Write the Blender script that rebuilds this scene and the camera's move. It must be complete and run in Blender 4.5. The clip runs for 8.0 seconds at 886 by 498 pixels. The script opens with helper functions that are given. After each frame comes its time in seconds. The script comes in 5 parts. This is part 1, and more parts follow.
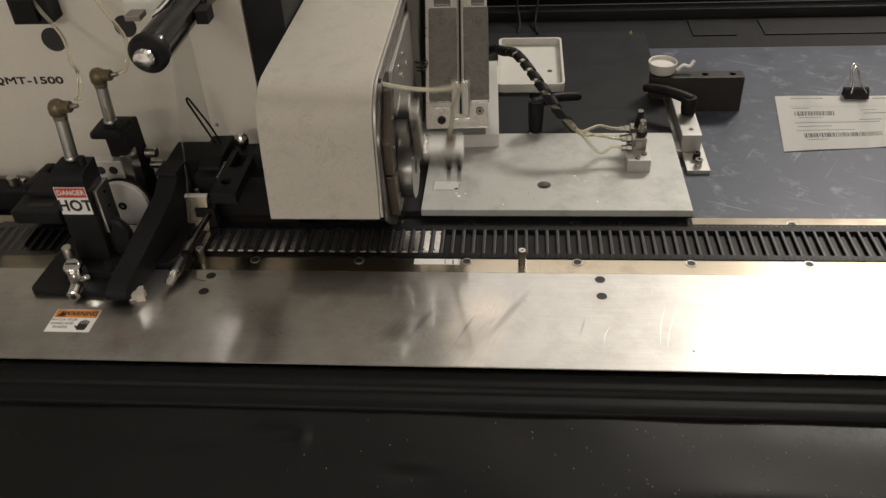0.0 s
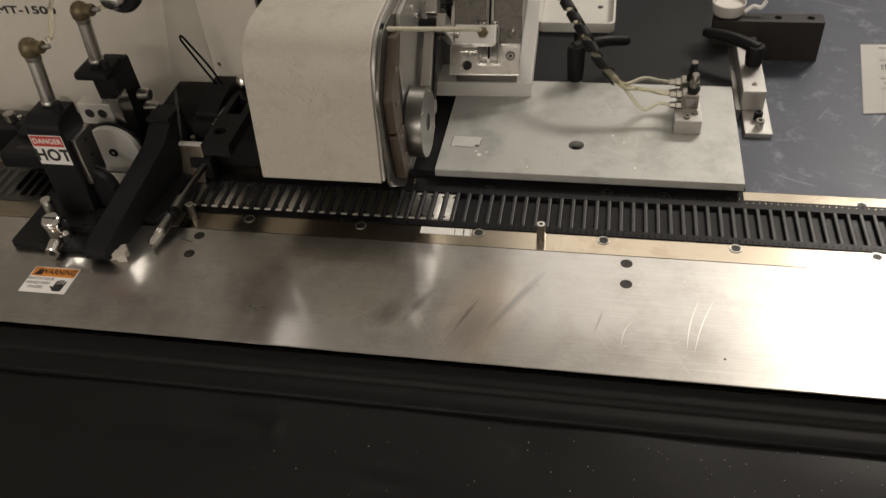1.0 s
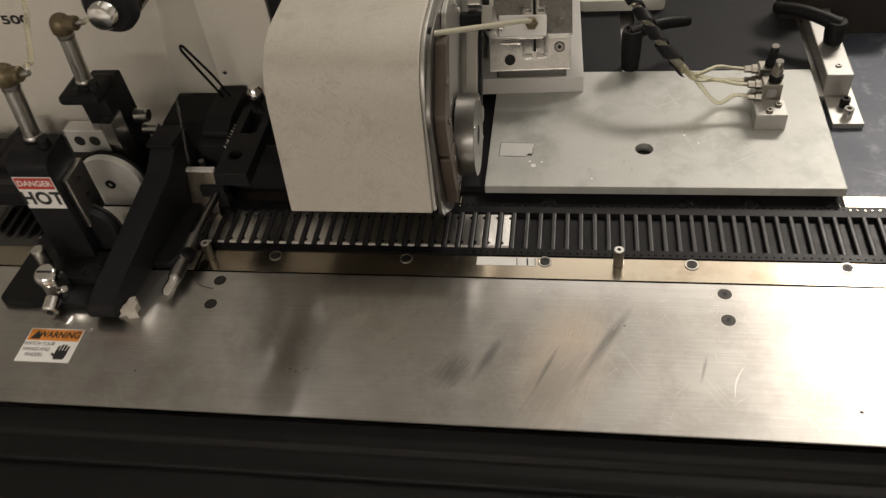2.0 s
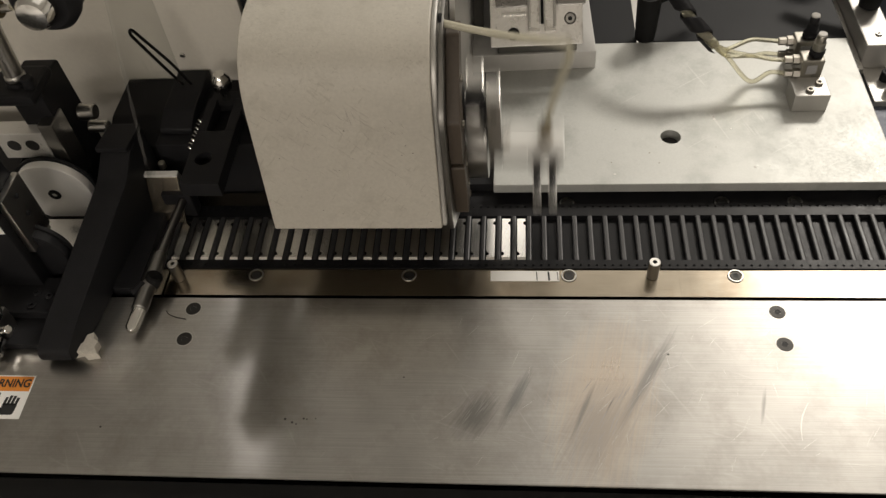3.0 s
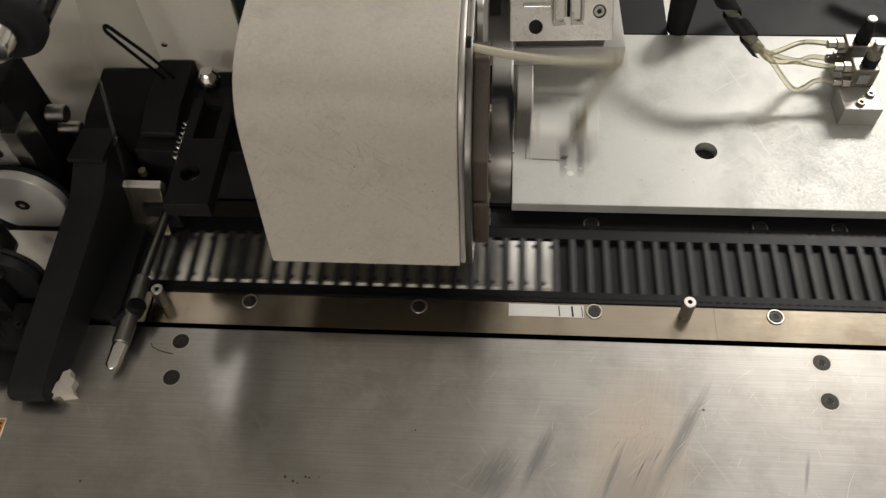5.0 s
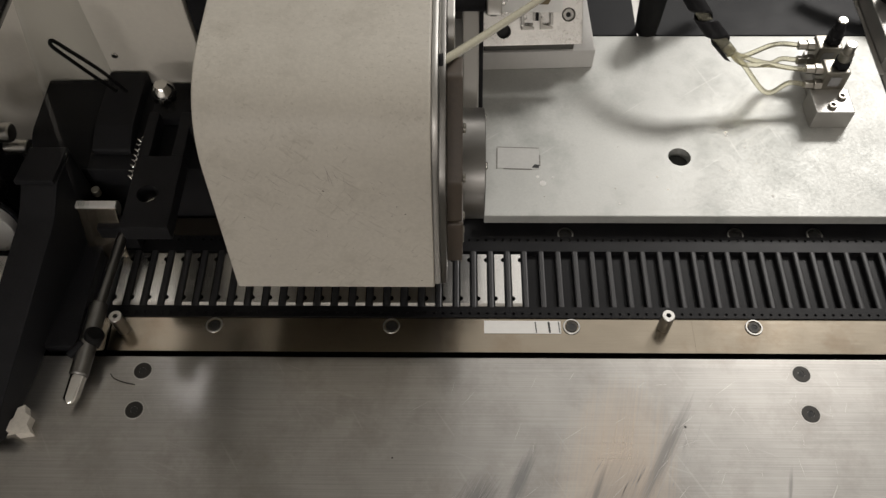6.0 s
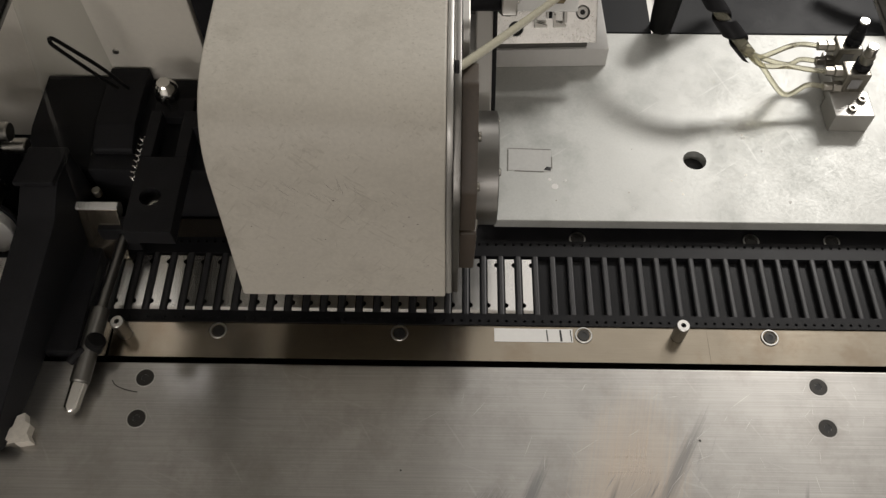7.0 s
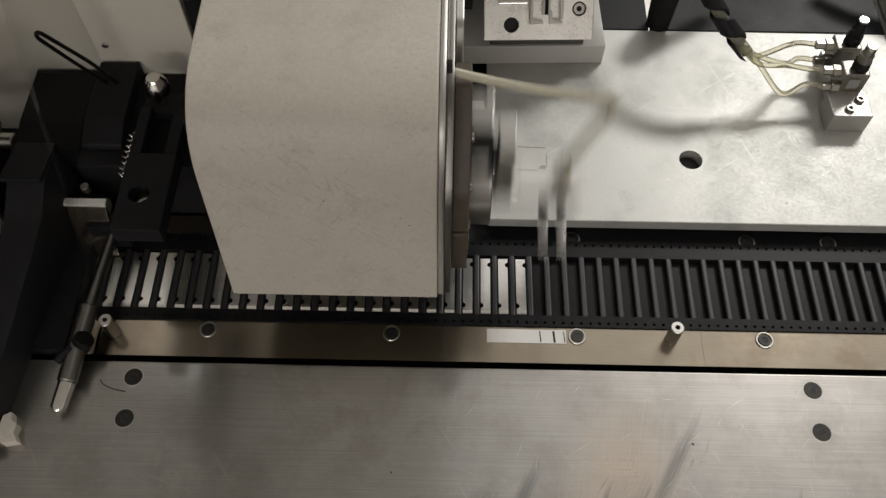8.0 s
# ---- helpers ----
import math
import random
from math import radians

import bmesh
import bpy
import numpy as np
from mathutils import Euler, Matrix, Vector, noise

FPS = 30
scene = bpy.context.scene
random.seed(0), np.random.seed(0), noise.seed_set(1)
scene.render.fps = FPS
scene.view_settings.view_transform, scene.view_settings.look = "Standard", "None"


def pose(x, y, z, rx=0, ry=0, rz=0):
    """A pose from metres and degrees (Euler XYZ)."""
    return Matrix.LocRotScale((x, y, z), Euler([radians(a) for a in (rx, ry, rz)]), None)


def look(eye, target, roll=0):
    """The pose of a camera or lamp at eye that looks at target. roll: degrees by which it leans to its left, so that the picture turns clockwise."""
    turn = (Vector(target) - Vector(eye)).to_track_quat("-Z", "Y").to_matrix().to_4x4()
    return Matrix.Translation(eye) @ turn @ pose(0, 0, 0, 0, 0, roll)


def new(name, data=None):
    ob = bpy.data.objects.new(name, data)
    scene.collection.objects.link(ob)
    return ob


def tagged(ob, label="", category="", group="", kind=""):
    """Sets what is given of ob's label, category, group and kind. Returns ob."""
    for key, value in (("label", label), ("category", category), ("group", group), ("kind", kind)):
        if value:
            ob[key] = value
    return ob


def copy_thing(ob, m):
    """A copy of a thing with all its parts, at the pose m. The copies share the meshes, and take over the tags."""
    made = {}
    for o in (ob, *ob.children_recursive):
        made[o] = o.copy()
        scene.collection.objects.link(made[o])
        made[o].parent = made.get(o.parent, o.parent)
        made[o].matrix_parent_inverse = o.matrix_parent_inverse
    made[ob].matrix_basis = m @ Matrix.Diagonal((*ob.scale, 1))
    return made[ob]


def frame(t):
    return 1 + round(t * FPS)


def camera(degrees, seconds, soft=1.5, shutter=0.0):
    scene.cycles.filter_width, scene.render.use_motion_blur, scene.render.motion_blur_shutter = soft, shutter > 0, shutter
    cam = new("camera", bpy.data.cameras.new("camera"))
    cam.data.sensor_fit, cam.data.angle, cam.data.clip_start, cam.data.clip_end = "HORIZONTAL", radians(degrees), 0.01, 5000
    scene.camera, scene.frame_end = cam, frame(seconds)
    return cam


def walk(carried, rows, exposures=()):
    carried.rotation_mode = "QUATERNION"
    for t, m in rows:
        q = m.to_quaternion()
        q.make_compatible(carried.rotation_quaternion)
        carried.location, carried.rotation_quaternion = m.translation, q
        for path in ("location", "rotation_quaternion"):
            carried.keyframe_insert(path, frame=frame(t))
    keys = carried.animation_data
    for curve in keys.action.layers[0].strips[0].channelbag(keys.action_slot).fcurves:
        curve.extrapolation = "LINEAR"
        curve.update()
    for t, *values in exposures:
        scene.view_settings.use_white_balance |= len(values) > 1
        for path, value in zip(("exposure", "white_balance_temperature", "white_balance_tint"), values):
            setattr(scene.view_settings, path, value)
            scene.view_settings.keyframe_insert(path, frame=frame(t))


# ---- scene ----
cam = camera(55.46, 8.0, soft=1.35, shutter=0.5)
PATH = [
    (0, (0.20141, -0.49281, 0.38288), (0.16499, -0.17577, 0.14172), -3.54),
    (0.5, (0.21542, -0.45881, 0.38224), (0.16654, -0.14712, 0.13636), -5.29),
    (1, (0.23637, -0.41223, 0.36739), (0.16689, -0.12529, 0.09751), -5.55),
    (1.5, (0.19479, -0.37765, 0.36070), (0.12867, -0.09513, 0.08536), -7.04),
    (1.7, (0.186, -0.36, 0.357), (0.12181, -0.08042, 0.07822), -7.4),
    (2.8, (0.148, -0.271, 0.339), (0.10421, -0.01423, 0.03544), -7.3),
    (3, (0.13827, -0.26056, 0.33576), (0.10099, -0.00814, 0.02771), -6.53),
    (3.5, (0.12646, -0.24395, 0.33198), (0.10134, 0.00033, 0.01623), -5.66),
    (4, (0.12545, -0.23200, 0.33098), (0.10765, 0.00798, 0.01146), -4.47),
    (4.5, (0.12344, -0.21776, 0.33380), (0.09351, 0.01697, 0.01130), -3.29),
    (4.7, (0.12, -0.208, 0.336), (0.0904, 0.02101, 0.00938), -3.7),
    (5.8, (0.112, -0.177, 0.337), (0.1044, 0.03899, 0.00041), -1.8),
    (6, (0.10958, -0.17516, 0.33492), (0.10357, 0.04040, -0.00197), -1.15),
    (6.5, (0.10518, -0.16871, 0.33379), (0.09670, 0.03920, -0.00782), -1.37),
    (7, (0.10357, -0.16095, 0.33310), (0.09912, 0.04685, -0.00866), -0.35),
    (7.5, (0.10425, -0.15825, 0.33172), (0.10096, 0.04709, -0.01153), 0.09),
    (8, (0.10512, -0.15541, 0.33175), (0.10240, 0.04847, -0.01238), 0.43),
]
walk(cam, [(t, look(eye, target, roll)) for t, eye, target, roll in PATH],
     exposures=[(0.0, -0.08, 6600, 12), (1.5, -0.06, 6750, 13), (3.0, -0.02, 6600, 11), (4.5, -0.02, 6500, 11), (6.0, -0.12, 6200, 12), (8.0, -0.15, 6200, 12)])

# ---- light ----
world = bpy.data.worlds.new("room_air")
scene.world = world
world.use_nodes = True
world.node_tree.nodes["Background"].inputs[0].default_value = (1.0, 0.93, 0.84, 1)
world.node_tree.nodes["Background"].inputs[1].default_value = 0.03

COOL, WARM = (1.0, 0.945, 0.855), (1.0, 0.925, 0.84)
PANELS = [  # centre x, y (m), size x, y (m), turn (degrees), watts, colour
    (0.42, 1.80, 0.90, 0.80, 0, 5, COOL),
    (1.27, 1.56, 0.62, 0.42, 0, 45, COOL),
    (0.75, 0.70, 1.30, 1.00, 0, 2.2, COOL),
    (-0.71, 1.25, 0.085, 1.30, 15, 0.9, WARM),
    # Two unseen fill panels, added far in front to light upright faces.
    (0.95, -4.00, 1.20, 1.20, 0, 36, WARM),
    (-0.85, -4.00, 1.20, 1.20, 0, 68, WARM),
]
CEIL = 1.70
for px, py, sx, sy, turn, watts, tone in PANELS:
    lamp = bpy.data.lights.new("ceiling_or_fill_lamp", "AREA")
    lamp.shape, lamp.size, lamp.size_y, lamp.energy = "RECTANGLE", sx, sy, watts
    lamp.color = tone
    new("ceiling_or_fill_lamp", lamp).matrix_world = pose(px, py, CEIL - 0.06, 0, 0, turn)


# ---- materials ----
def node(nt, kind, **values):
    n = nt.nodes.new(kind)
    for key, value in values.items():
        n.inputs[key.replace("_", " ")].default_value = value
    return n


def mat(name, base, rough=0.5, metal=0.0, vary=0.12, scale=60.0, fine=900.0, bump=0.0, stretch=(1, 1, 1), rough_vary=0.1,
        dirt=None, dirt_scale=25.0, dirt_cut=0.6, spec=0.5, coat=0.0,
        dirt_soft=0.15, scuff=None, scuff_turns=(35, -50), scuff_scale=260.0, scuff_cut=0.66, scuff_most=0.4, upright=False):
    """A surface with two scales of variation in colour, gloss and relief. stretch squeezes the fine grain along an axis."""
    m = bpy.data.materials.new(name)
    m.use_nodes = True
    nt = m.node_tree
    bsdf = nt.nodes["Principled BSDF"]
    link = nt.links.new
    where = nt.nodes.new("ShaderNodeTexCoord")
    squeeze = nt.nodes.new("ShaderNodeMapping")
    squeeze.inputs["Scale"].default_value = stretch
    link(where.outputs["Object"], squeeze.inputs["Vector"])
    big = node(nt, "ShaderNodeTexNoise", Scale=scale, Detail=5.0, Roughness=0.6)
    small = node(nt, "ShaderNodeTexNoise", Scale=fine, Detail=3.0, Roughness=0.6)
    link(where.outputs["Object"], big.inputs["Vector"])
    link(squeeze.outputs["Vector"], small.inputs["Vector"])
    both = nt.nodes.new("ShaderNodeMath")
    both.operation = "ADD"
    link(big.outputs["Fac"], both.inputs[0])
    link(small.outputs["Fac"], both.inputs[1])
    ramp = nt.nodes.new("ShaderNodeMapRange")
    ramp.inputs["From Min"].default_value, ramp.inputs["From Max"].default_value = 0.6, 1.4
    ramp.inputs["To Min"].default_value, ramp.inputs["To Max"].default_value = 1 - vary, 1 + vary
    link(both.outputs[0], ramp.inputs["Value"])
    tint = nt.nodes.new("ShaderNodeVectorMath")
    tint.operation = "SCALE"
    tint.inputs[0].default_value = base
    link(ramp.outputs["Result"], tint.inputs["Scale"])
    colour = tint.outputs["Vector"]
    if dirt:
        spots = node(nt, "ShaderNodeTexNoise", Scale=dirt_scale, Detail=8.0, Roughness=0.7)
        link(where.outputs["Object"], spots.inputs["Vector"])
        cut = nt.nodes.new("ShaderNodeMapRange")
        cut.inputs["From Min"].default_value, cut.inputs["From Max"].default_value = dirt_cut, dirt_cut + dirt_soft
        link(spots.outputs["Fac"], cut.inputs["Value"])
        mix = nt.nodes.new("ShaderNodeMix")
        mix.data_type = "RGBA"
        mix.inputs[7].default_value = (*dirt, 1)
        link(cut.outputs["Result"], mix.inputs[0])
        link(colour, mix.inputs[6])
        colour = mix.outputs[2]
    for turn in scuff_turns if scuff else ():
        spin = nt.nodes.new("ShaderNodeMapping")
        spin.inputs["Rotation"].default_value = (0, radians(turn), 0) if upright else (0, 0, radians(turn))
        link(where.outputs["Object"], spin.inputs["Vector"])
        aim = nt.nodes.new("ShaderNodeMapping")
        aim.inputs["Scale"].default_value = (0.05, 1, 1)
        link(spin.outputs["Vector"], aim.inputs["Vector"])
        hair = node(nt, "ShaderNodeTexNoise", Scale=scuff_scale, Detail=2.0, Roughness=0.5)
        link(aim.outputs["Vector"], hair.inputs["Vector"])
        patch = node(nt, "ShaderNodeTexNoise", Scale=18.0 + abs(turn) * 0.2, Detail=2.0)
        link(where.outputs["Object"], patch.inputs["Vector"])
        worn = nt.nodes.new("ShaderNodeMath")
        worn.operation = "MULTIPLY_ADD"
        worn.inputs[1].default_value, worn.inputs[2].default_value = 0.35, -0.175
        link(patch.outputs["Fac"], worn.inputs[0])
        total_fac = nt.nodes.new("ShaderNodeMath")
        total_fac.operation = "ADD"
        link(hair.outputs["Fac"], total_fac.inputs[0])
        link(worn.outputs[0], total_fac.inputs[1])
        cut = nt.nodes.new("ShaderNodeMapRange")
        cut.inputs["From Min"].default_value, cut.inputs["From Max"].default_value = scuff_cut, scuff_cut + 0.06
        cut.inputs["To Max"].default_value = scuff_most
        link(total_fac.outputs[0], cut.inputs["Value"])
        mix = nt.nodes.new("ShaderNodeMix")
        mix.data_type = "RGBA"
        mix.inputs[7].default_value = (*scuff, 1)
        link(cut.outputs["Result"], mix.inputs[0])
        link(colour, mix.inputs[6])
        colour = mix.outputs[2]
    link(colour, bsdf.inputs["Base Color"])
    gloss = nt.nodes.new("ShaderNodeMapRange")
    gloss.inputs["From Min"].default_value, gloss.inputs["From Max"].default_value = 0.6, 1.4
    gloss.inputs["To Min"].default_value, gloss.inputs["To Max"].default_value = max(rough - rough_vary, 0.02), min(rough + rough_vary, 1)
    link(both.outputs[0], gloss.inputs["Value"])
    link(gloss.outputs["Result"], bsdf.inputs["Roughness"])
    bsdf.inputs["Metallic"].default_value = metal
    bsdf.inputs["Specular IOR Level"].default_value = spec
    bsdf.inputs["Coat Weight"].default_value = coat
    if bump:
        relief = node(nt, "ShaderNodeBump", Strength=bump, Distance=0.0002)
        link(both.outputs[0], relief.inputs["Height"])
        link(relief.outputs["Normal"], bsdf.inputs["Normal"])
    return m


def clear(name, gloss=0.07):
    """Thin clear plastic: light goes straight through, a little is mirrored."""
    m = bpy.data.materials.new(name)
    m.use_nodes = True
    nt = m.node_tree
    nt.nodes.remove(nt.nodes["Principled BSDF"])
    through_it = node(nt, "ShaderNodeBsdfTransparent", Color=(0.90, 0.905, 0.895, 1))
    shine = node(nt, "ShaderNodeBsdfGlossy", Roughness=0.06)
    mix = nt.nodes.new("ShaderNodeMixShader")
    mix.inputs[0].default_value = gloss
    nt.links.new(through_it.outputs[0], mix.inputs[1])
    nt.links.new(shine.outputs[0], mix.inputs[2])
    nt.links.new(mix.outputs[0], nt.nodes["Material Output"].inputs["Surface"])
    return m


DECK = mat("brushed_steel_deck", (0.385, 0.372, 0.348), 0.35, 1.0, 0.24, 24, 3600, 0.0, (0.006, 1, 1), 0.05, (0.27, 0.25, 0.225), 34, 0.47, dirt_soft=0.30, coat=0.9, scuff=(0.58, 0.56, 0.53), scuff_turns=(58, 20), scuff_scale=520, scuff_cut=0.68, scuff_most=0.16)
DECK.node_tree.nodes["Principled BSDF"].inputs["Coat Roughness"].default_value = 0.11
DECK.node_tree.nodes["Principled BSDF"].inputs["Coat IOR"].default_value = 2.0


def wear_or_glow(m, x, y, length, width, turn, tone, most, rough):
    """A soft mark in a surface, worn or a painted glow, streaked along its length; x, y in metres in the object's
    space.
    """
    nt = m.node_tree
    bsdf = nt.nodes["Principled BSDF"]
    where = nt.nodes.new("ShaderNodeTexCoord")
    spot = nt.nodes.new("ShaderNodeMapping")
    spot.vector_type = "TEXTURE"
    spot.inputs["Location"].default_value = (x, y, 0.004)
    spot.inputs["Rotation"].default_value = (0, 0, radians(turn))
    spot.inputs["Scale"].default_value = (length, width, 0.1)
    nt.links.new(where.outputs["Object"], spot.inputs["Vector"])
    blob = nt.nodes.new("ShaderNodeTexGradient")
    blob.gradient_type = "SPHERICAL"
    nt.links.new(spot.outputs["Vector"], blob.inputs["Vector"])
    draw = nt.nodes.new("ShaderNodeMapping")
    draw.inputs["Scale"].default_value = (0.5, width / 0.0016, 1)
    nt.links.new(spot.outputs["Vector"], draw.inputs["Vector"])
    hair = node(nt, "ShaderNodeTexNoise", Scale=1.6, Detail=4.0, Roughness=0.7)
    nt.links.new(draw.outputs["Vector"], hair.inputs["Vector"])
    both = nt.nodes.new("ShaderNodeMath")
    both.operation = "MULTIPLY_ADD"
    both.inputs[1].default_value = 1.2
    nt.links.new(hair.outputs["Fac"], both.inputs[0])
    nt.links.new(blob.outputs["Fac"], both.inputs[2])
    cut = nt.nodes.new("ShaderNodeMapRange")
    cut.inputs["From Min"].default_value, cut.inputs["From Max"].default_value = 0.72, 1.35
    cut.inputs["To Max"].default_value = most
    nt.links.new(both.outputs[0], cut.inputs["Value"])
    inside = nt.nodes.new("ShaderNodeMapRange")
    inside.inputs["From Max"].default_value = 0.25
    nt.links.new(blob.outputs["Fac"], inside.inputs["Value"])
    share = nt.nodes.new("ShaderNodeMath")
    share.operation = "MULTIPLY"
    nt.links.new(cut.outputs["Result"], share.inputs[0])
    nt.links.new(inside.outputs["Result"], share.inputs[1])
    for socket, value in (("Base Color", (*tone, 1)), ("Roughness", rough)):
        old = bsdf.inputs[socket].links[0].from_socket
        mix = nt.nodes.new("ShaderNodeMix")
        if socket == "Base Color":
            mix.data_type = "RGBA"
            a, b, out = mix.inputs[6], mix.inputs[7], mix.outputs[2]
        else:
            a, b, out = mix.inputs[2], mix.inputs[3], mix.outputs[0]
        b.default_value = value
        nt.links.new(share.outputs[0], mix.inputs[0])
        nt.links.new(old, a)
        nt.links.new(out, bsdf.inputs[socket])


# First entry paints a warm reflection into the deck colour; the rest are smears.
for deck_mark in ((0.074, -0.009, 0.060, 0.030, 78, (0.54, 0.43, 0.325), 0.6, 0.22), (0.0177, -0.0158, 0.018, 0.011, 57, (0.15, 0.145, 0.14), 0.75, 0.36),
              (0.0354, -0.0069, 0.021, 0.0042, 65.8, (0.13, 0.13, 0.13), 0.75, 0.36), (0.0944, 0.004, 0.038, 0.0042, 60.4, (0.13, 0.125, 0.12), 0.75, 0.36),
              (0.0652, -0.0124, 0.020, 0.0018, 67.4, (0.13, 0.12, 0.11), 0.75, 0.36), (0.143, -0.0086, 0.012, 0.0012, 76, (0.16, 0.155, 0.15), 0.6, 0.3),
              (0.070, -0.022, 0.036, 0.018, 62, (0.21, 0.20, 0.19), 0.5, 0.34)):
    wear_or_glow(DECK, *deck_mark)
for m, amount in ((DECK, 0.3),):
    along = m.node_tree.nodes.new("ShaderNodeCombineXYZ")
    along.inputs[1].default_value = 1.0
    m.node_tree.links.new(along.outputs[0], m.node_tree.nodes["Principled BSDF"].inputs["Tangent"])
    m.node_tree.nodes["Principled BSDF"].inputs["Anisotropic"].default_value = amount
RAIL = mat("rolled_steel_rail", (0.37, 0.325, 0.258), 0.21, 1.0, 0.10, 30, 1600, 0.015, (0.04, 1, 1), 0.05, (0.32, 0.265, 0.20), 40, 0.52)
ALU = mat("milled_aluminium", (0.48, 0.47, 0.445), 0.40, 0.75, 0.05, 60, 2500, 0.05, rough_vary=0.06)
PLATE = mat("stained_aluminium_plate", (0.49, 0.495, 0.47), 0.46, 0.35, 0.10, 38, 900, 0.10, (1, 1, 1), 0.10, (0.30, 0.31, 0.29), 30, 0.49, dirt_soft=0.30, scuff=(0.80, 0.80, 0.77), scuff_turns=(70, -35), scuff_scale=340, scuff_cut=0.71, scuff_most=0.2)
STEEL = mat("machined_steel", (0.50, 0.49, 0.465), 0.30, 1.0, 0.04, 90, 2600, 0.0, rough_vary=0.05)
CHROME = mat("polished_steel", (0.72, 0.71, 0.68), 0.14, 1.0, 0.03, 90, 2600, 0.0, rough_vary=0.04)
BRASS = mat("old_brass", (0.17, 0.135, 0.08), 0.42, 0.6, 0.2, 150, 1500, 0.05)
NICKEL = mat("dull_nickel", (0.30, 0.285, 0.25), 0.35, 1.0, 0.1, 150, 1500, 0.0)
SATIN = mat("satin_grey_steel", (0.20, 0.194, 0.182), 0.36, 1.0, 0.08, 70, 1800, 0.03)
GLOSS = mat("glossy_black", (0.008, 0.008, 0.008), 0.16, 0.0, 0.2, 90, 1500, 0.0, rough_vary=0.05)
TAN = mat("tan_phenolic", (0.075, 0.058, 0.043), 0.5, 0.0, 0.2, 90, 900, 0.08)
PAINT = mat("cream_enamel", (0.55, 0.52, 0.455), 0.50, 0.0, 0.10, 30, 700, 0.30, (1, 1, 1), 0.08, (0.40, 0.375, 0.32), 60, 0.50, dirt_soft=0.35, scuff=(0.34, 0.31, 0.26), scuff_turns=(-42, 56), scuff_scale=900, scuff_cut=0.655, scuff_most=0.32, upright=True)
PANEL = mat("cream_panel_paint", (0.70, 0.665, 0.59), 0.45, 0.0, 0.05, 20, 500, 0.1, dirt=(0.48, 0.45, 0.39), dirt_scale=14, dirt_cut=0.62)
BLACK = mat("black_anodised", (0.016, 0.016, 0.0175), 0.50, 0.0, 0.3, 90, 1500, 0.03, spec=0.14)
RUBBER = mat("black_rubber", (0.008, 0.008, 0.008), 0.5, 0.0, 0.3, 60, 1200, 0.1, spec=0.17)
VINYL = mat("black_vinyl", (0.010, 0.010, 0.010), 0.36, 0.0, 0.3, 12, 900, 0.10, dirt=(0.018, 0.017, 0.016), dirt_scale=40, dirt_cut=0.62, spec=0.15)
DARK = mat("dark_slab", (0.014, 0.015, 0.017), 0.46, 0.0, 0.25, 40, 1500, 0.08, dirt=(0.10, 0.10, 0.10), dirt_scale=330, dirt_cut=0.74, spec=0.17)
TABLE = mat("blue_grey_table", (0.075, 0.085, 0.110), 0.42, 0.15, 0.16, 25, 900, 0.10, (0.1, 1, 1), 0.1, (0.17, 0.185, 0.22), 60, 0.55, scuff=(0.38, 0.39, 0.42), scuff_turns=(25, -60), scuff_scale=240, scuff_cut=0.70, scuff_most=0.22, spec=0.3)
TAPE = mat("black_conductive_plastic", (0.010, 0.010, 0.011), 0.36, 0.0, 0.15, 60, 900, 0.03, spec=0.15)
# Paler copy of TAPE: the light caught by the ribs is in its colour.
RIB_LIT = mat("lit_rib_plastic", (0.034, 0.034, 0.036), 0.40, 0.0, 0.15, 60, 900, 0.03, spec=0.4)
TIN = mat("tinned_metal_strip", (0.78, 0.77, 0.745), 0.25, 1.0, 0.03, 120, 1500, 0.0, rough_vary=0.03)
PAPER = mat("white_paper", (0.88, 0.87, 0.84), 0.7, 0.0, 0.04, 20, 300, 0.02)
INK = mat("black_ink", (0.02, 0.02, 0.02), 0.6)
GREYINK = mat("grey_ink", (0.28, 0.28, 0.28), 0.6)
RED = mat("red_print", (0.52, 0.06, 0.04), 0.45)
ORANGE = mat("orange_print", (0.75, 0.27, 0.04), 0.45)
TUBE = mat("amber_hose", (0.90, 0.87, 0.70), 0.16, 0.0, 0.05, 60, 900, 0.0)
TUBE.node_tree.nodes["Principled BSDF"].inputs["Transmission Weight"].default_value = 0.85
TUBE.node_tree.nodes["Principled BSDF"].inputs["IOR"].default_value = 1.25
WALL = mat("grey_wall", (0.66, 0.645, 0.615), 0.8, 0.0, 0.06, 3, 60)
CEILING = mat("ceiling_tile", (0.84, 0.825, 0.79), 0.9, 0.0, 0.06, 5, 90)
FLOOR = mat("grey_floor", (0.52, 0.515, 0.50), 0.5, 0.0, 0.1, 4, 60)
GLASS = clear("clear_acrylic", 0.05)


# ---- building helpers, all in millimetres ----
MM = 0.001


def thing(name, at, label, category, group="", kind=""):
    ob = new(name)
    ob.empty_display_size = 0.01
    ob.location = Vector(at) * MM
    ob["at"] = list(at)
    return tagged(ob, label, category, group, kind)


def base_of(ob):
    while ob.parent:
        ob = ob.parent
    return Vector(ob["at"])


def finish(bm, smooth=40):
    bm.normal_update()
    for f in bm.faces:
        f.smooth = True
    for e in bm.edges:
        if len(e.link_faces) == 2 and e.calc_face_angle(0) > radians(smooth):
            e.smooth = False
        elif len(e.link_faces) == 2 and e.calc_face_angle(0) > radians(10):
            small, large = sorted(f.calc_area() for f in e.link_faces)
            if large > 6 * small:
                e.smooth = False
    return bm


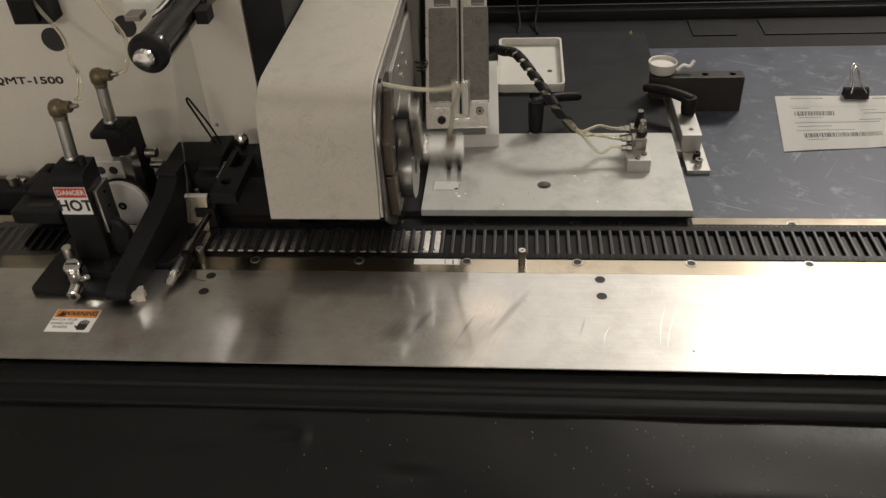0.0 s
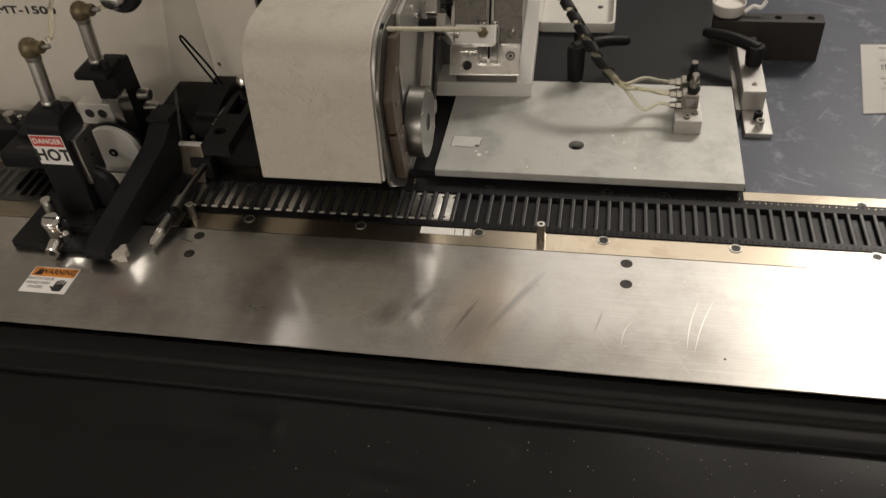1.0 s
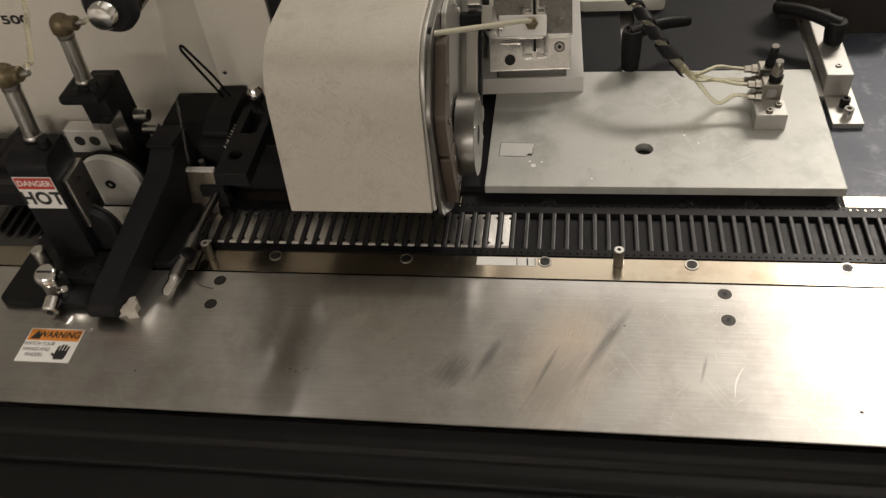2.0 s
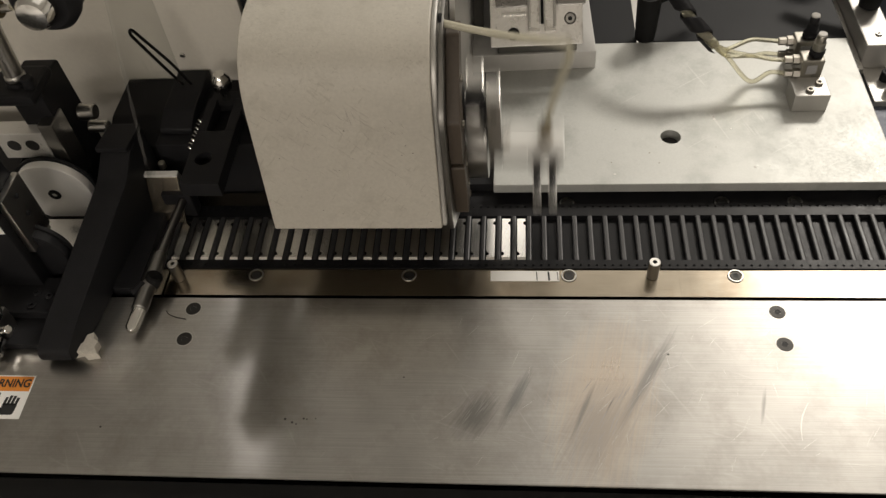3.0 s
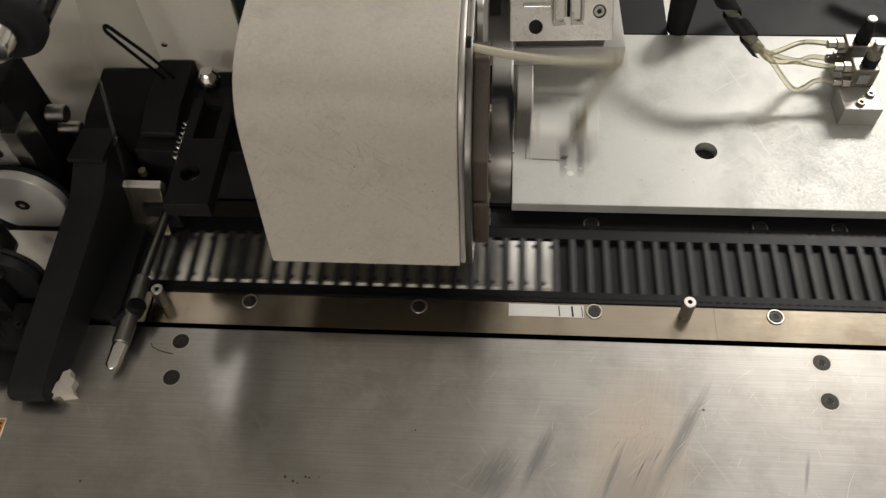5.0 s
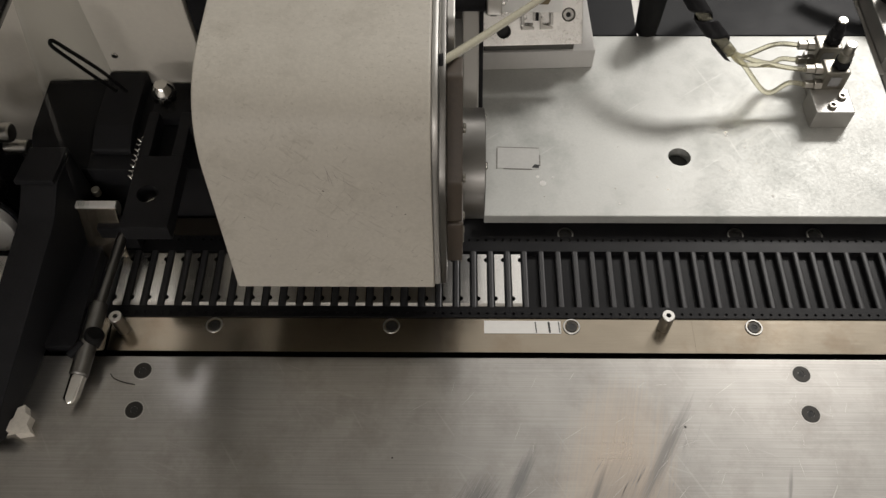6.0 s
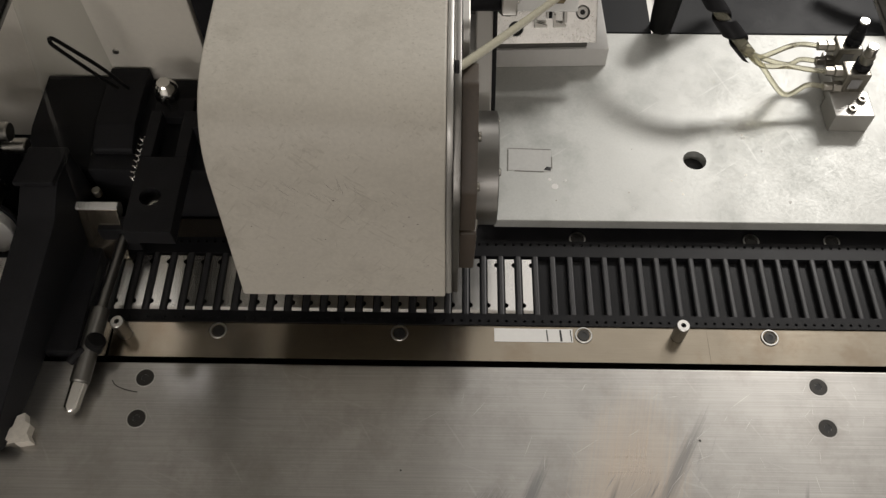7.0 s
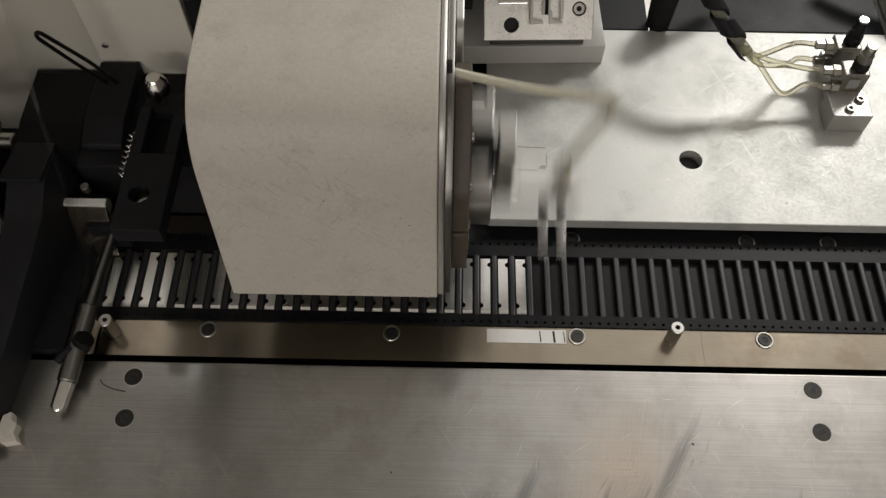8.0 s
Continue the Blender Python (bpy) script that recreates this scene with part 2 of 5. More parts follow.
def part(name, bm, material, parent, label=""):
    """Links a bmesh in world millimetres as one mesh under a thing or a part."""
    at = base_of(parent)
    finish(bm)
    for v in bm.verts:
        v.co = (v.co - at) * MM
    me = bpy.data.meshes.new(name)
    bm.to_mesh(me)
    bm.free()
    me.materials.append(material)
    ob = new(name, me)
    ob.parent = parent
    return tagged(ob, label)


def solid(name, bm, material, at, label, category="", group="", kind=""):
    """A thing of a single mesh."""
    finish(bm)
    at = Vector(at)
    for v in bm.verts:
        v.co = (v.co - at) * MM
    me = bpy.data.meshes.new(name)
    bm.to_mesh(me)
    bm.free()
    me.materials.append(material)
    ob = new(name, me)
    ob.location = at * MM
    ob["at"] = list(at)
    return tagged(ob, label, category, group, kind)


def bevelled(bm, width, segments=2, angle=30):
    if width:
        bm.normal_update()
        edges = [e for e in bm.edges if len(e.link_faces) == 2 and e.calc_face_angle(0) > radians(angle)]
        bmesh.ops.bevel(bm, geom=edges, offset=width, segments=segments, affect="EDGES", profile=0.6, clamp_overlap=True)
    return bm


def box(x0, x1, y0, y1, z0, z1, r=0.4, turn=0.0):
    bm = bmesh.new()
    bmesh.ops.create_cube(bm, size=1)
    c = Vector(((x0 + x1) / 2, (y0 + y1) / 2, (z0 + z1) / 2))
    m = Matrix.Rotation(radians(turn), 3, "Z")
    for v in bm.verts:
        v.co = m @ Vector((v.co.x * (x1 - x0), v.co.y * (y1 - y0), v.co.z * (z1 - z0))) + c
    return bevelled(bm, r)


def prism(points, axis, lo, hi, r=0.4, segments=2):
    """An outline pushed along an axis: points are (y, z) for x, (x, z) for y, (x, y) for z."""
    bm = bmesh.new()
    put = {"x": lambda a, b, d: (d, a, b), "y": lambda a, b, d: (a, d, b), "z": lambda a, b, d: (a, b, d)}[axis]
    first = [bm.verts.new(put(a, b, lo)) for a, b in points]
    last = [bm.verts.new(put(a, b, hi)) for a, b in points]
    bm.faces.new(first)
    bm.faces.new(last[::-1])
    n = len(points)
    for i in range(n):
        bm.faces.new((first[(i + 1) % n], first[i], last[i], last[(i + 1) % n]))
    bmesh.ops.recalc_face_normals(bm, faces=bm.faces)
    return bevelled(bm, r, segments)


def between(a, b):
    a, b = Vector(a), Vector(b)
    return Matrix.Translation(a) @ (b - a).to_track_quat("Z", "Y").to_matrix().to_4x4(), (b - a).length


def lathe(a, b, profile, n=32):
    """A turned solid from a to b: profile rows of (share of the length, radius)."""
    m, length = between(a, b)
    bm = bmesh.new()
    rings = []
    for s, r in profile:
        if r < 1e-6:
            rings.append([bm.verts.new(m @ Vector((0, 0, s * length)))])
        else:
            rings.append([bm.verts.new(m @ Vector((r * math.cos(2 * math.pi * i / n), r * math.sin(2 * math.pi * i / n), s * length))) for i in range(n)])
    for u, v in zip(rings, rings[1:]):
        for i in range(n):
            j = (i + 1) % n
            if len(u) == 1:
                bm.faces.new((u[0], v[i], v[j]))
            elif len(v) == 1:
                bm.faces.new((u[j], u[i], v[0]))
            else:
                bm.faces.new((u[i], v[i], v[j], u[j]))
    for ring in (rings[0], rings[-1]):
        if len(ring) > 1:
            bm.faces.new(ring)
    bmesh.ops.recalc_face_normals(bm, faces=bm.faces)
    return bm


def rod(a, b, r, edge=0.3, n=24):
    length = (Vector(b) - Vector(a)).length
    e = min(edge / length, 0.4)
    return lathe(a, b, [(0, r - edge), (e, r), (1 - e, r), (1, r - edge)], n)


def ring(a, b, r, hole, n=32):
    """A disc or bush with a hole through it."""
    m, length = between(a, b)
    bm = bmesh.new()
    e = min(0.3, length * 0.3)
    loop = [(hole, 0), (r - e, 0), (r, e), (r, length - e), (r - e, length), (hole, length)]
    rings = [[bm.verts.new(m @ Vector((q * math.cos(2 * math.pi * i / n), q * math.sin(2 * math.pi * i / n), h))) for i in range(n)] for q, h in loop]
    for u, v in zip(rings, rings[1:] + rings[:1]):
        for i in range(n):
            j = (i + 1) % n
            bm.faces.new((u[i], v[i], v[j], u[j]))
    bmesh.ops.recalc_face_normals(bm, faces=bm.faces)
    return bm


def smooth_path(points, steps=8):
    """A curve through the points."""
    p = [Vector(q) for q in points]
    p = [2 * p[0] - p[1]] + p + [2 * p[-1] - p[-2]]
    out = []
    for i in range(1, len(p) - 2):
        for k in range(steps):
            t = k / steps
            out.append(0.5 * ((2 * p[i]) + (p[i + 1] - p[i - 1]) * t + (2 * p[i - 1] - 5 * p[i] + 4 * p[i + 1] - p[i + 2]) * t * t
                              + (3 * p[i] - p[i - 1] - 3 * p[i + 1] + p[i + 2]) * t ** 3))
    return out + [p[-2]]


def hose(points, r, n=12, steps=8, swell=None):
    """A round hose along a curve; swell(share) scales its radius."""
    path = smooth_path(points, steps)
    bm = bmesh.new()
    up = Vector((0.3, 0.2, 1)).normalized()
    rings = []
    for i, p in enumerate(path):
        d = (path[min(i + 1, len(path) - 1)] - path[max(i - 1, 0)]).normalized()
        side = d.cross(up).normalized()
        up = side.cross(d).normalized()
        q = r * (swell(i / (len(path) - 1)) if swell else 1)
        rings.append([bm.verts.new(p + q * (math.cos(2 * math.pi * k / n) * side + math.sin(2 * math.pi * k / n) * up)) for k in range(n)])
    for u, v in zip(rings, rings[1:]):
        for i in range(n):
            j = (i + 1) % n
            bm.faces.new((u[i], v[i], v[j], u[j]))
    bm.faces.new(rings[0])
    bm.faces.new(rings[-1])
    bmesh.ops.recalc_face_normals(bm, faces=bm.faces)
    return bm


def join(*parts):
    bm = bmesh.new()
    for p in parts:
        me = bpy.data.meshes.new("joined")
        p.to_mesh(me)
        p.free()
        bm.from_mesh(me)
        bpy.data.meshes.remove(me)
    return bm


def rounded(points, radius, n=6):
    """An outline with its corners rounded; radius: one number, or one for each corner."""
    out = []
    count = len(points)
    for i in range(count):
        r = radius[i] if hasattr(radius, "__len__") else radius
        p, a, b = Vector(points[i]), Vector(points[i - 1]), Vector(points[(i + 1) % count])
        if r < 0.01:
            out.append(tuple(p))
            continue
        u, v = (a - p), (b - p)
        r = min(r, u.length * 0.49, v.length * 0.49)
        s, e = p + u.normalized() * r, p + v.normalized() * r
        for k in range(n + 1):
            t = k / n
            out.append(tuple((1 - t) ** 2 * s + 2 * t * (1 - t) * p + t * t * e))
    return out


def drilled_plate(x0, x1, y0, y1, z0, z1, holes, n=24):
    """A flat plate with round holes through it: holes are (x, y, radius). Cut with a boolean on a scratch object."""
    bm = box(x0, x1, y0, y1, z0, z1, 0.5)
    me = bpy.data.meshes.new("blank")
    bm.to_mesh(me)
    bm.free()
    ob = bpy.data.objects.new("blank", me)
    scene.collection.objects.link(ob)
    drill = join(*[lathe((x, y, z0 - 5), (x, y, z1 + 5), [(0, r), (1, r)], n) for x, y, r in holes])
    dm = bpy.data.meshes.new("drill")
    drill.to_mesh(dm)
    drill.free()
    dob = bpy.data.objects.new("drill", dm)
    scene.collection.objects.link(dob)
    mod = ob.modifiers.new("cut", "BOOLEAN")
    mod.object, mod.solver = dob, "EXACT"
    got = bpy.data.meshes.new_from_object(ob.evaluated_get(bpy.context.evaluated_depsgraph_get()))
    bm = bmesh.new()
    bm.from_mesh(got)
    for o in (ob, dob):
        bpy.data.objects.remove(o)
    for m in (me, dm, got):
        bpy.data.meshes.remove(m)
    return bm


def socket_screw(x, y, z, r=3.4, up=(0, 0, 1), material=None, name="screw"):
    """A round screw head with a hex socket, seated at z."""
    p, u = Vector((x, y, z)), Vector(up)
    return join(ring(p, p + u * 1.6, r, r * 0.52, 24), lathe(p, p + u * 0.6, [(0, r * 0.6), (1, r * 0.55)], 6))


def lettering(name, words, size, material, parent, m, label="", squeeze=1.0, bold=0.0, heavy=0.0):
    """Words in the built-in font as a thin mesh; m: pose in metres, in the parent's space."""
    curve = bpy.data.curves.new(name, "FONT")
    curve.body, curve.size, curve.extrude = words, size * MM, 0.00005
    curve.align_x, curve.align_y = "CENTER", "CENTER"
    curve.offset, curve.space_character = bold * size * MM, 1 + bold * 2
    ob = bpy.data.objects.new(name, curve)
    scene.collection.objects.link(ob)
    me = bpy.data.meshes.new_from_object(ob.evaluated_get(bpy.context.evaluated_depsgraph_get()))
    bpy.data.objects.remove(ob)
    bpy.data.curves.remove(curve)
    me.transform(Matrix.Diagonal((squeeze, 1, 1, 1)))
    if heavy:
        thick = bmesh.new()
        for k, (dx, dy) in enumerate(((-1, -1), (-1, 1), (0, 0), (1, -1), (1, 1))):
            copy = me.copy()
            copy.transform(Matrix.Translation((dx * heavy * MM, dy * heavy * MM, k * 0.00002)))
            thick.from_mesh(copy)
            bpy.data.meshes.remove(copy)
        thick.to_mesh(me)
        thick.free()
    me.materials.clear()
    me.materials.append(material)
    out = new(name, me)
    out.parent = parent
    out.matrix_basis = m
    return tagged(out, label)


# ---- the room: unseen shell, added to close the place and bounce light ----
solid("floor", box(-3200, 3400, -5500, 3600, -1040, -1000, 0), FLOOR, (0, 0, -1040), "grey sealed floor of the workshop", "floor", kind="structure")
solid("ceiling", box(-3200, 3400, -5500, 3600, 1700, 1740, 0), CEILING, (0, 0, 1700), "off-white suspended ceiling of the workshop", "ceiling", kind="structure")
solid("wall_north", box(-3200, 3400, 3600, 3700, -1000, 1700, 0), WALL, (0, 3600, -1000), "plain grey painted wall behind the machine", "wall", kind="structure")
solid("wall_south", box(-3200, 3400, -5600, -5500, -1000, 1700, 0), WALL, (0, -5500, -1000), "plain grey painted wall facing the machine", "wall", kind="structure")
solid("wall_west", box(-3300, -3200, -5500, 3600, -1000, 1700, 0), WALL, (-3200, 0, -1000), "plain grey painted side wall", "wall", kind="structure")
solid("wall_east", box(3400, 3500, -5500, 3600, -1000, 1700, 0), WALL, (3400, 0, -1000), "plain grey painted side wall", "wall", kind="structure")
# A tray for each panel; the last two sit over the added fill.
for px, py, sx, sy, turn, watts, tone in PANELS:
    light = thing("ceiling_or_fill_tray", (px * 1000, py * 1000, 1640), "unseen white metal tray above an inferred or added light panel", "ceiling light", "ceiling lights")
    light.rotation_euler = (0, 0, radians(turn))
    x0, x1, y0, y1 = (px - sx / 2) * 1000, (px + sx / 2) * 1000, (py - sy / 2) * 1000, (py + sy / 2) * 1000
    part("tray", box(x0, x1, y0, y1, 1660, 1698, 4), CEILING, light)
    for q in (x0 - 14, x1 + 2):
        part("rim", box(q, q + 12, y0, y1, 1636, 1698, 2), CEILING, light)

# ---- machine bed ----
bed = thing("machine_bed", (150, 150, -1000), "black machine bed that carries the deck and table", "machine bed", kind="structure")
part("cabinet", box(-600, 1100, -100, 900, -1000, -30, 3), BLACK, bed)
part("channel_floor", box(-400, 800, -16, 62, -30, -14, 0.5), BLACK, bed)

deck = thing("deck_plate", (100, -65, -4), "brushed stainless deck plate, scratched and oil-stained", "deck plate")
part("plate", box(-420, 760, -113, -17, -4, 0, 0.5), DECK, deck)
solid("deck_bearer", box(-420, 760, -112, -18, -30, -4.2, 0.5), BLACK, (100, -65, -30), "black bearer bar under the deck plate", "bearer")


DARK_STEEL = mat("blackened_steel", (0.045, 0.043, 0.04), 0.42, 0.7, 0.2, 120, 1500, 0.05)


def countersunk(x, y, z, r=3.6):
    sc = thing("countersunk_screw", (x, y, z), "dark countersunk socket screw set flush in the deck", "screw", "deck screws")
    part("head", ring((x, y, z - 1.0), (x, y, z + 0.15), r + 0.3, 1.5, 24), DARK_STEEL, sc)
    part("socket", lathe((x, y, z - 1.2), (x, y, z + 0.05), [(0, 1.6), (1, 1.6)], 6), INK, sc)
    part("countersink", ring((x, y, z - 0.6), (x, y, z + 0.06), r + 0.75, r + 0.45, 24), STEEL, sc)


for x in (-26, 258):
    for y in (-24, -42):
        countersunk(x, y, 0)

# black padded front of the machine
front = thing("front_padding", (100, -250, -60), "black vinyl-covered front shelf, dented and dusty", "front shelf")
part("lip", prism(rounded([(-113.5, -4.5), (-113.5, -28), (-138, -28), (-138, -13), (-133, -11), (-126, -10.5), (-124, -7), (-118, -6)], [0, 0, 0, 2, 2, 2, 2, 2]), "x", -420, 760, 0), RUBBER, front)
bm = bmesh.new()
cols, rows_n = 320, 80
grid = []
for j in range(rows_n + 1):
    y = -138 - 330 * (j / rows_n) ** 1.5
    line = []
    for i in range(cols + 1):
        x = -420 + 1180 * i / cols
        z = -16 - 0.03 * (-138 - y) + 1.3 * noise.noise((x * 0.012, y * 0.02, 0.3))
        for dx, dy, wx, wy, high in ((69, -160, 3.0, 9, 2.6), (52, -156, 16, 5, -2.2), (139, -178, 12, 2.4, 1.2), (136, -183, 14, 4, -1.6), (10, -165, 40, 6, 0.8), (330, -200, 50, 6, -1.5)):
            z += high * math.exp(-((x - dx) / wx) ** 2 - ((y - dy) / wy) ** 2)
        line.append(bm.verts.new((x, y, z)))
    grid.append(line)
for a, b in zip(grid, grid[1:]):
    for i in range(cols):
        bm.faces.new((a[i], b[i], b[i + 1], a[i + 1]))
part("cover", bm, VINYL, front)
bm = bmesh.new()
rng = random.Random(3)
for k in range(110):
    x, y, q = rng.gauss(330, 110), rng.uniform(-215, -140), rng.uniform(0.15, 0.4)
    z = -15.4 - 0.03 * (-138 - y) + 1.3 * noise.noise((x * 0.012, y * 0.02, 0.3))
    bmesh.ops.create_cone(bm, cap_ends=True, segments=5, radius1=q, radius2=q * 0.4, depth=q, matrix=Matrix.Translation((x, y, z)))
tagged(part("dust", bm, mat("pale_dust", (0.45, 0.43, 0.38), 0.9), front), kind="stuff")
part("core", box(-420, 760, -470, -113.5, -80, -34, 2), RUBBER, front)

# rails of the tape track
front_rail = thing("front_rail", (200, -4, -14), "brown-tinged steel rail along the tape track", "rail")
part("length", box(-46, 216, -12.5, 5.2, -13.5, -4, 0.05), RAIL, front_rail)
part("length", box(216.02, 760, -12.5, 5.2, -13.5, -4, 0.05), RAIL, front_rail)
back_rail = thing("back_rail", (200, 54, -14), "steel rail behind the tape track", "rail")
part("bar", box(-46, 108, 47.0, 60.0, -13.5, -5, 0.5), RAIL, back_rail)
# The shade under the base plate's edge is put in as black here.
part("shaded_bar", box(108.2, 334, 47.0, 60.0, -13.5, -5, 0.5), BLACK, back_rail, "length of rail with the base plate's shade put in as black")
part("bar", box(334.2, 760, 47.0, 60.0, -13.5, -5, 0.5), RAIL, back_rail)


def rail_screw(x, y, z):
    sc = thing("rail_screw", (x, y, z), "bright ringed socket screw in the tape rail", "screw", "rail screws")
    part("washer", ring((x, y, z), (x, y, z + 0.6), 3.9, 3.2, 28), STEEL, sc)
    part("head", ring((x, y, z), (x, y, z + 0.5), 2.7, 1.4, 24), DARK_STEEL, sc)
    part("socket", lathe((x, y, z), (x, y, z + 0.35), [(0, 1.5), (1, 1.5)], 6), INK, sc)


for x in (0.5, 80.7, 161.8, 243.4, 325.4, 408.5, 490):
    rail_screw(x, 0.3, -4)
for x in (162.5, 244.2, 282, 328, 408.7, 490):
    rail_screw(x, 50.8, -5)


def post(x, y, z0, z1):
    p = thing("guide_pin", (x, y, z0), "bright steel guide pin with a centre hole", "guide pin", "guide pins")
    part("shank", ring((x, y, z0), (x, y, z1), 2.9, 1.1, 24), STEEL, p)
    part("socket", rod((x, y, z0), (x, y, z1 - 1.5), 1.15, 0.1, 12), INK, p)


post(203, 0.3, -4, 7.4)
post(-40, -2, -4, 8.7)
sticker = thing("rail_sticker", (140, 0, -4), "white paper strip with hand-drawn pen marks on the rail", "sticker")
part("paper_strip", box(122.5, 157, -3.2, 3.2, -4, -3.75, 0), PAPER, sticker)
for x, w in ((145.5, 0.5), (151.3, 0.9), (156, 0.4)):
    part("pen_mark", box(x, x + w, -2.8, 2.6, -3.75, -3.7, 0, 4), INK, sticker)

# warning sticker on the deck
warn = thing("warning_sticker", (-110, -75, 0), "orange and white warning sticker with a hand symbol", "sticker")
part("backing", box(-126, -93.5, -87, -64, 0.02, 0.2, 0), PAPER, warn)
part("orange_band", box(-125.4, -94.1, -72.5, -64.6, 0.2, 0.26, 0), ORANGE, warn)
lettering("warning_word", "WARNING", 6.0, INK, warn, pose(0.003, 0.0065, 0.0003), "black capitals", 0.86, heavy=0.12)
part("alert_triangle", prism([(-124, -71.5), (-117.5, -71.5), (-120.7, -65.5)], "z", 0.26, 0.3, 0), INK, warn)
for i, words in enumerate(("WATCH YOUR", "HANDS AND", "FINGERS")):
    lettering("warning_line", words, 3.3, INK, warn, pose(-0.0065, 0.0002 - 0.0038 * i, 0.00025), "", 0.85)
part("palm", prism(rounded([(-104, -85), (-97.5, -85), (-97, -79), (-104.5, -79)], 1.5), "z", 0.2, 0.26, 0), INK, warn)
for i in range(4):
    part("finger", box(-104.2 + 1.9 * i, -102.8 + 1.9 * i, -80, -74.5 - 0.9 * abs(i - 1.4), 0.2, 0.26, 0, -6), INK, warn)
part("thumb", box(-106.5, -103.6, -82.6, -81.2, 0.2, 0.26, 0, -40), INK, warn)

# ---- carrier tape ----
PITCH, TAPE_Y0, TAPE_Y1, TAPE_Z = 8.0, 4.5, 48.5, -3.2
POCKET_Y0, POCKET_Y1, POCKET_W, POCKET_D = 10.0, 40.0, 5.3, 3.0


def grid_part(name, faces, material, parent, kind=""):
    """A part from loose faces given in world millimetres."""
    verts, index = [], []
    for f in faces:
        index.append(tuple(range(len(verts), len(verts) + len(f))))
        verts.extend((a * MM, b * MM, c * MM) for a, b, c in f)
    me = bpy.data.meshes.new(name)
    me.from_pydata(verts, [], index)
    me.materials.append(material)
    ob = new(name, me)
    ob.parent = parent
    return tagged(ob, kind=kind)


tape = thing("carrier_tape", (0, 0, 0), "black embossed carrier tape with rows of sprocket holes", "carrier tape")
X0, CELLS = 138 - 4 - 8 * 45, 150
X1, Z0 = X0 + CELLS * PITCH, TAPE_Z
for y0, y1, hy in ((TAPE_Y0, POCKET_Y0, 6.4), (POCKET_Y1, TAPE_Y1, 46.3)):
    faces = []
    for c in range(CELLS * 2):
        a, b, h = X0 + 4 * c, X0 + 4 * c + 4, 0.68
        hx = a + 2
        faces.append([(a, y0, Z0), (b, y0, Z0), (b, hy - h, Z0), (a, hy - h, Z0)])
        faces.append([(a, hy + h, Z0), (b, hy + h, Z0), (b, y1, Z0), (a, y1, Z0)])
        circle = [(hx + h * math.cos(math.pi * (2 * q + 1) / 8), hy + h * math.sin(math.pi * (2 * q + 1) / 8)) for q in range(8)]
        rightward = sorted([p for p in circle if p[0] > hx], key=lambda p: -p[1])
        leftward = sorted([p for p in circle if p[0] < hx], key=lambda p: p[1])
        faces.append([(b, hy - h, Z0), (b, hy + h, Z0), (hx, hy + h, Z0)] + [(*p, Z0) for p in rightward] + [(hx, hy - h, Z0)])
        faces.append([(a, hy + h, Z0), (a, hy - h, Z0), (hx, hy - h, Z0)] + [(*p, Z0) for p in leftward] + [(hx, hy + h, Z0)])
        for q in range(8):
            p, r = circle[q], circle[(q + 1) % 8]
            faces.append([(*p, Z0), (*r, Z0), (*r, Z0 - 0.5), (*p, Z0 - 0.5)])
    for y in (y0, y1):
        faces.append([(X0, y, Z0), (X1, y, Z0), (X1, y, Z0 - 0.6), (X0, y, Z0 - 0.6)])
    grid_part("flange", faces, TAPE, tape)
bars, wells = [], []
half = (PITCH - POCKET_W) / 2
arch = [(-half, -0.55), (-half * 0.8, -0.15), (-half * 0.45, 0.0), (half * 0.45, 0.0), (half * 0.8, -0.15), (half, -0.55)]
for c in range(CELLS):
    x = X0 + c * PITCH
    for (u, zu), (v, zv) in zip(arch, arch[1:]):
        bars.append([(x + u, POCKET_Y0, Z0 + zu), (x + v, POCKET_Y0, Z0 + zv), (x + v, POCKET_Y1, Z0 + zv), (x + u, POCKET_Y1, Z0 + zu)])
    xa, xb, d, e = x + half, x + PITCH - half, Z0 - POCKET_D, 0.3
    top = [(xa, POCKET_Y0), (xb, POCKET_Y0), (xb, POCKET_Y1), (xa, POCKET_Y1)]
    low = [(xa + e, POCKET_Y0 + e), (xb - e, POCKET_Y0 + e), (xb - e, POCKET_Y1 - e), (xa + e, POCKET_Y1 - e)]
    for i in range(4):
        j = (i + 1) % 4
        z = Z0 if i in (0, 2) else Z0 - 0.55
        wells.append([(*top[j], z), (*top[i], z), (*low[i], d), (*low[j], d)])
    wells.append([(*q, d) for q in low])
grid_part("rib", bars, RIB_LIT, tape, "stuff")
grid_part("pocket", wells, TAPE, tape, "stuff")


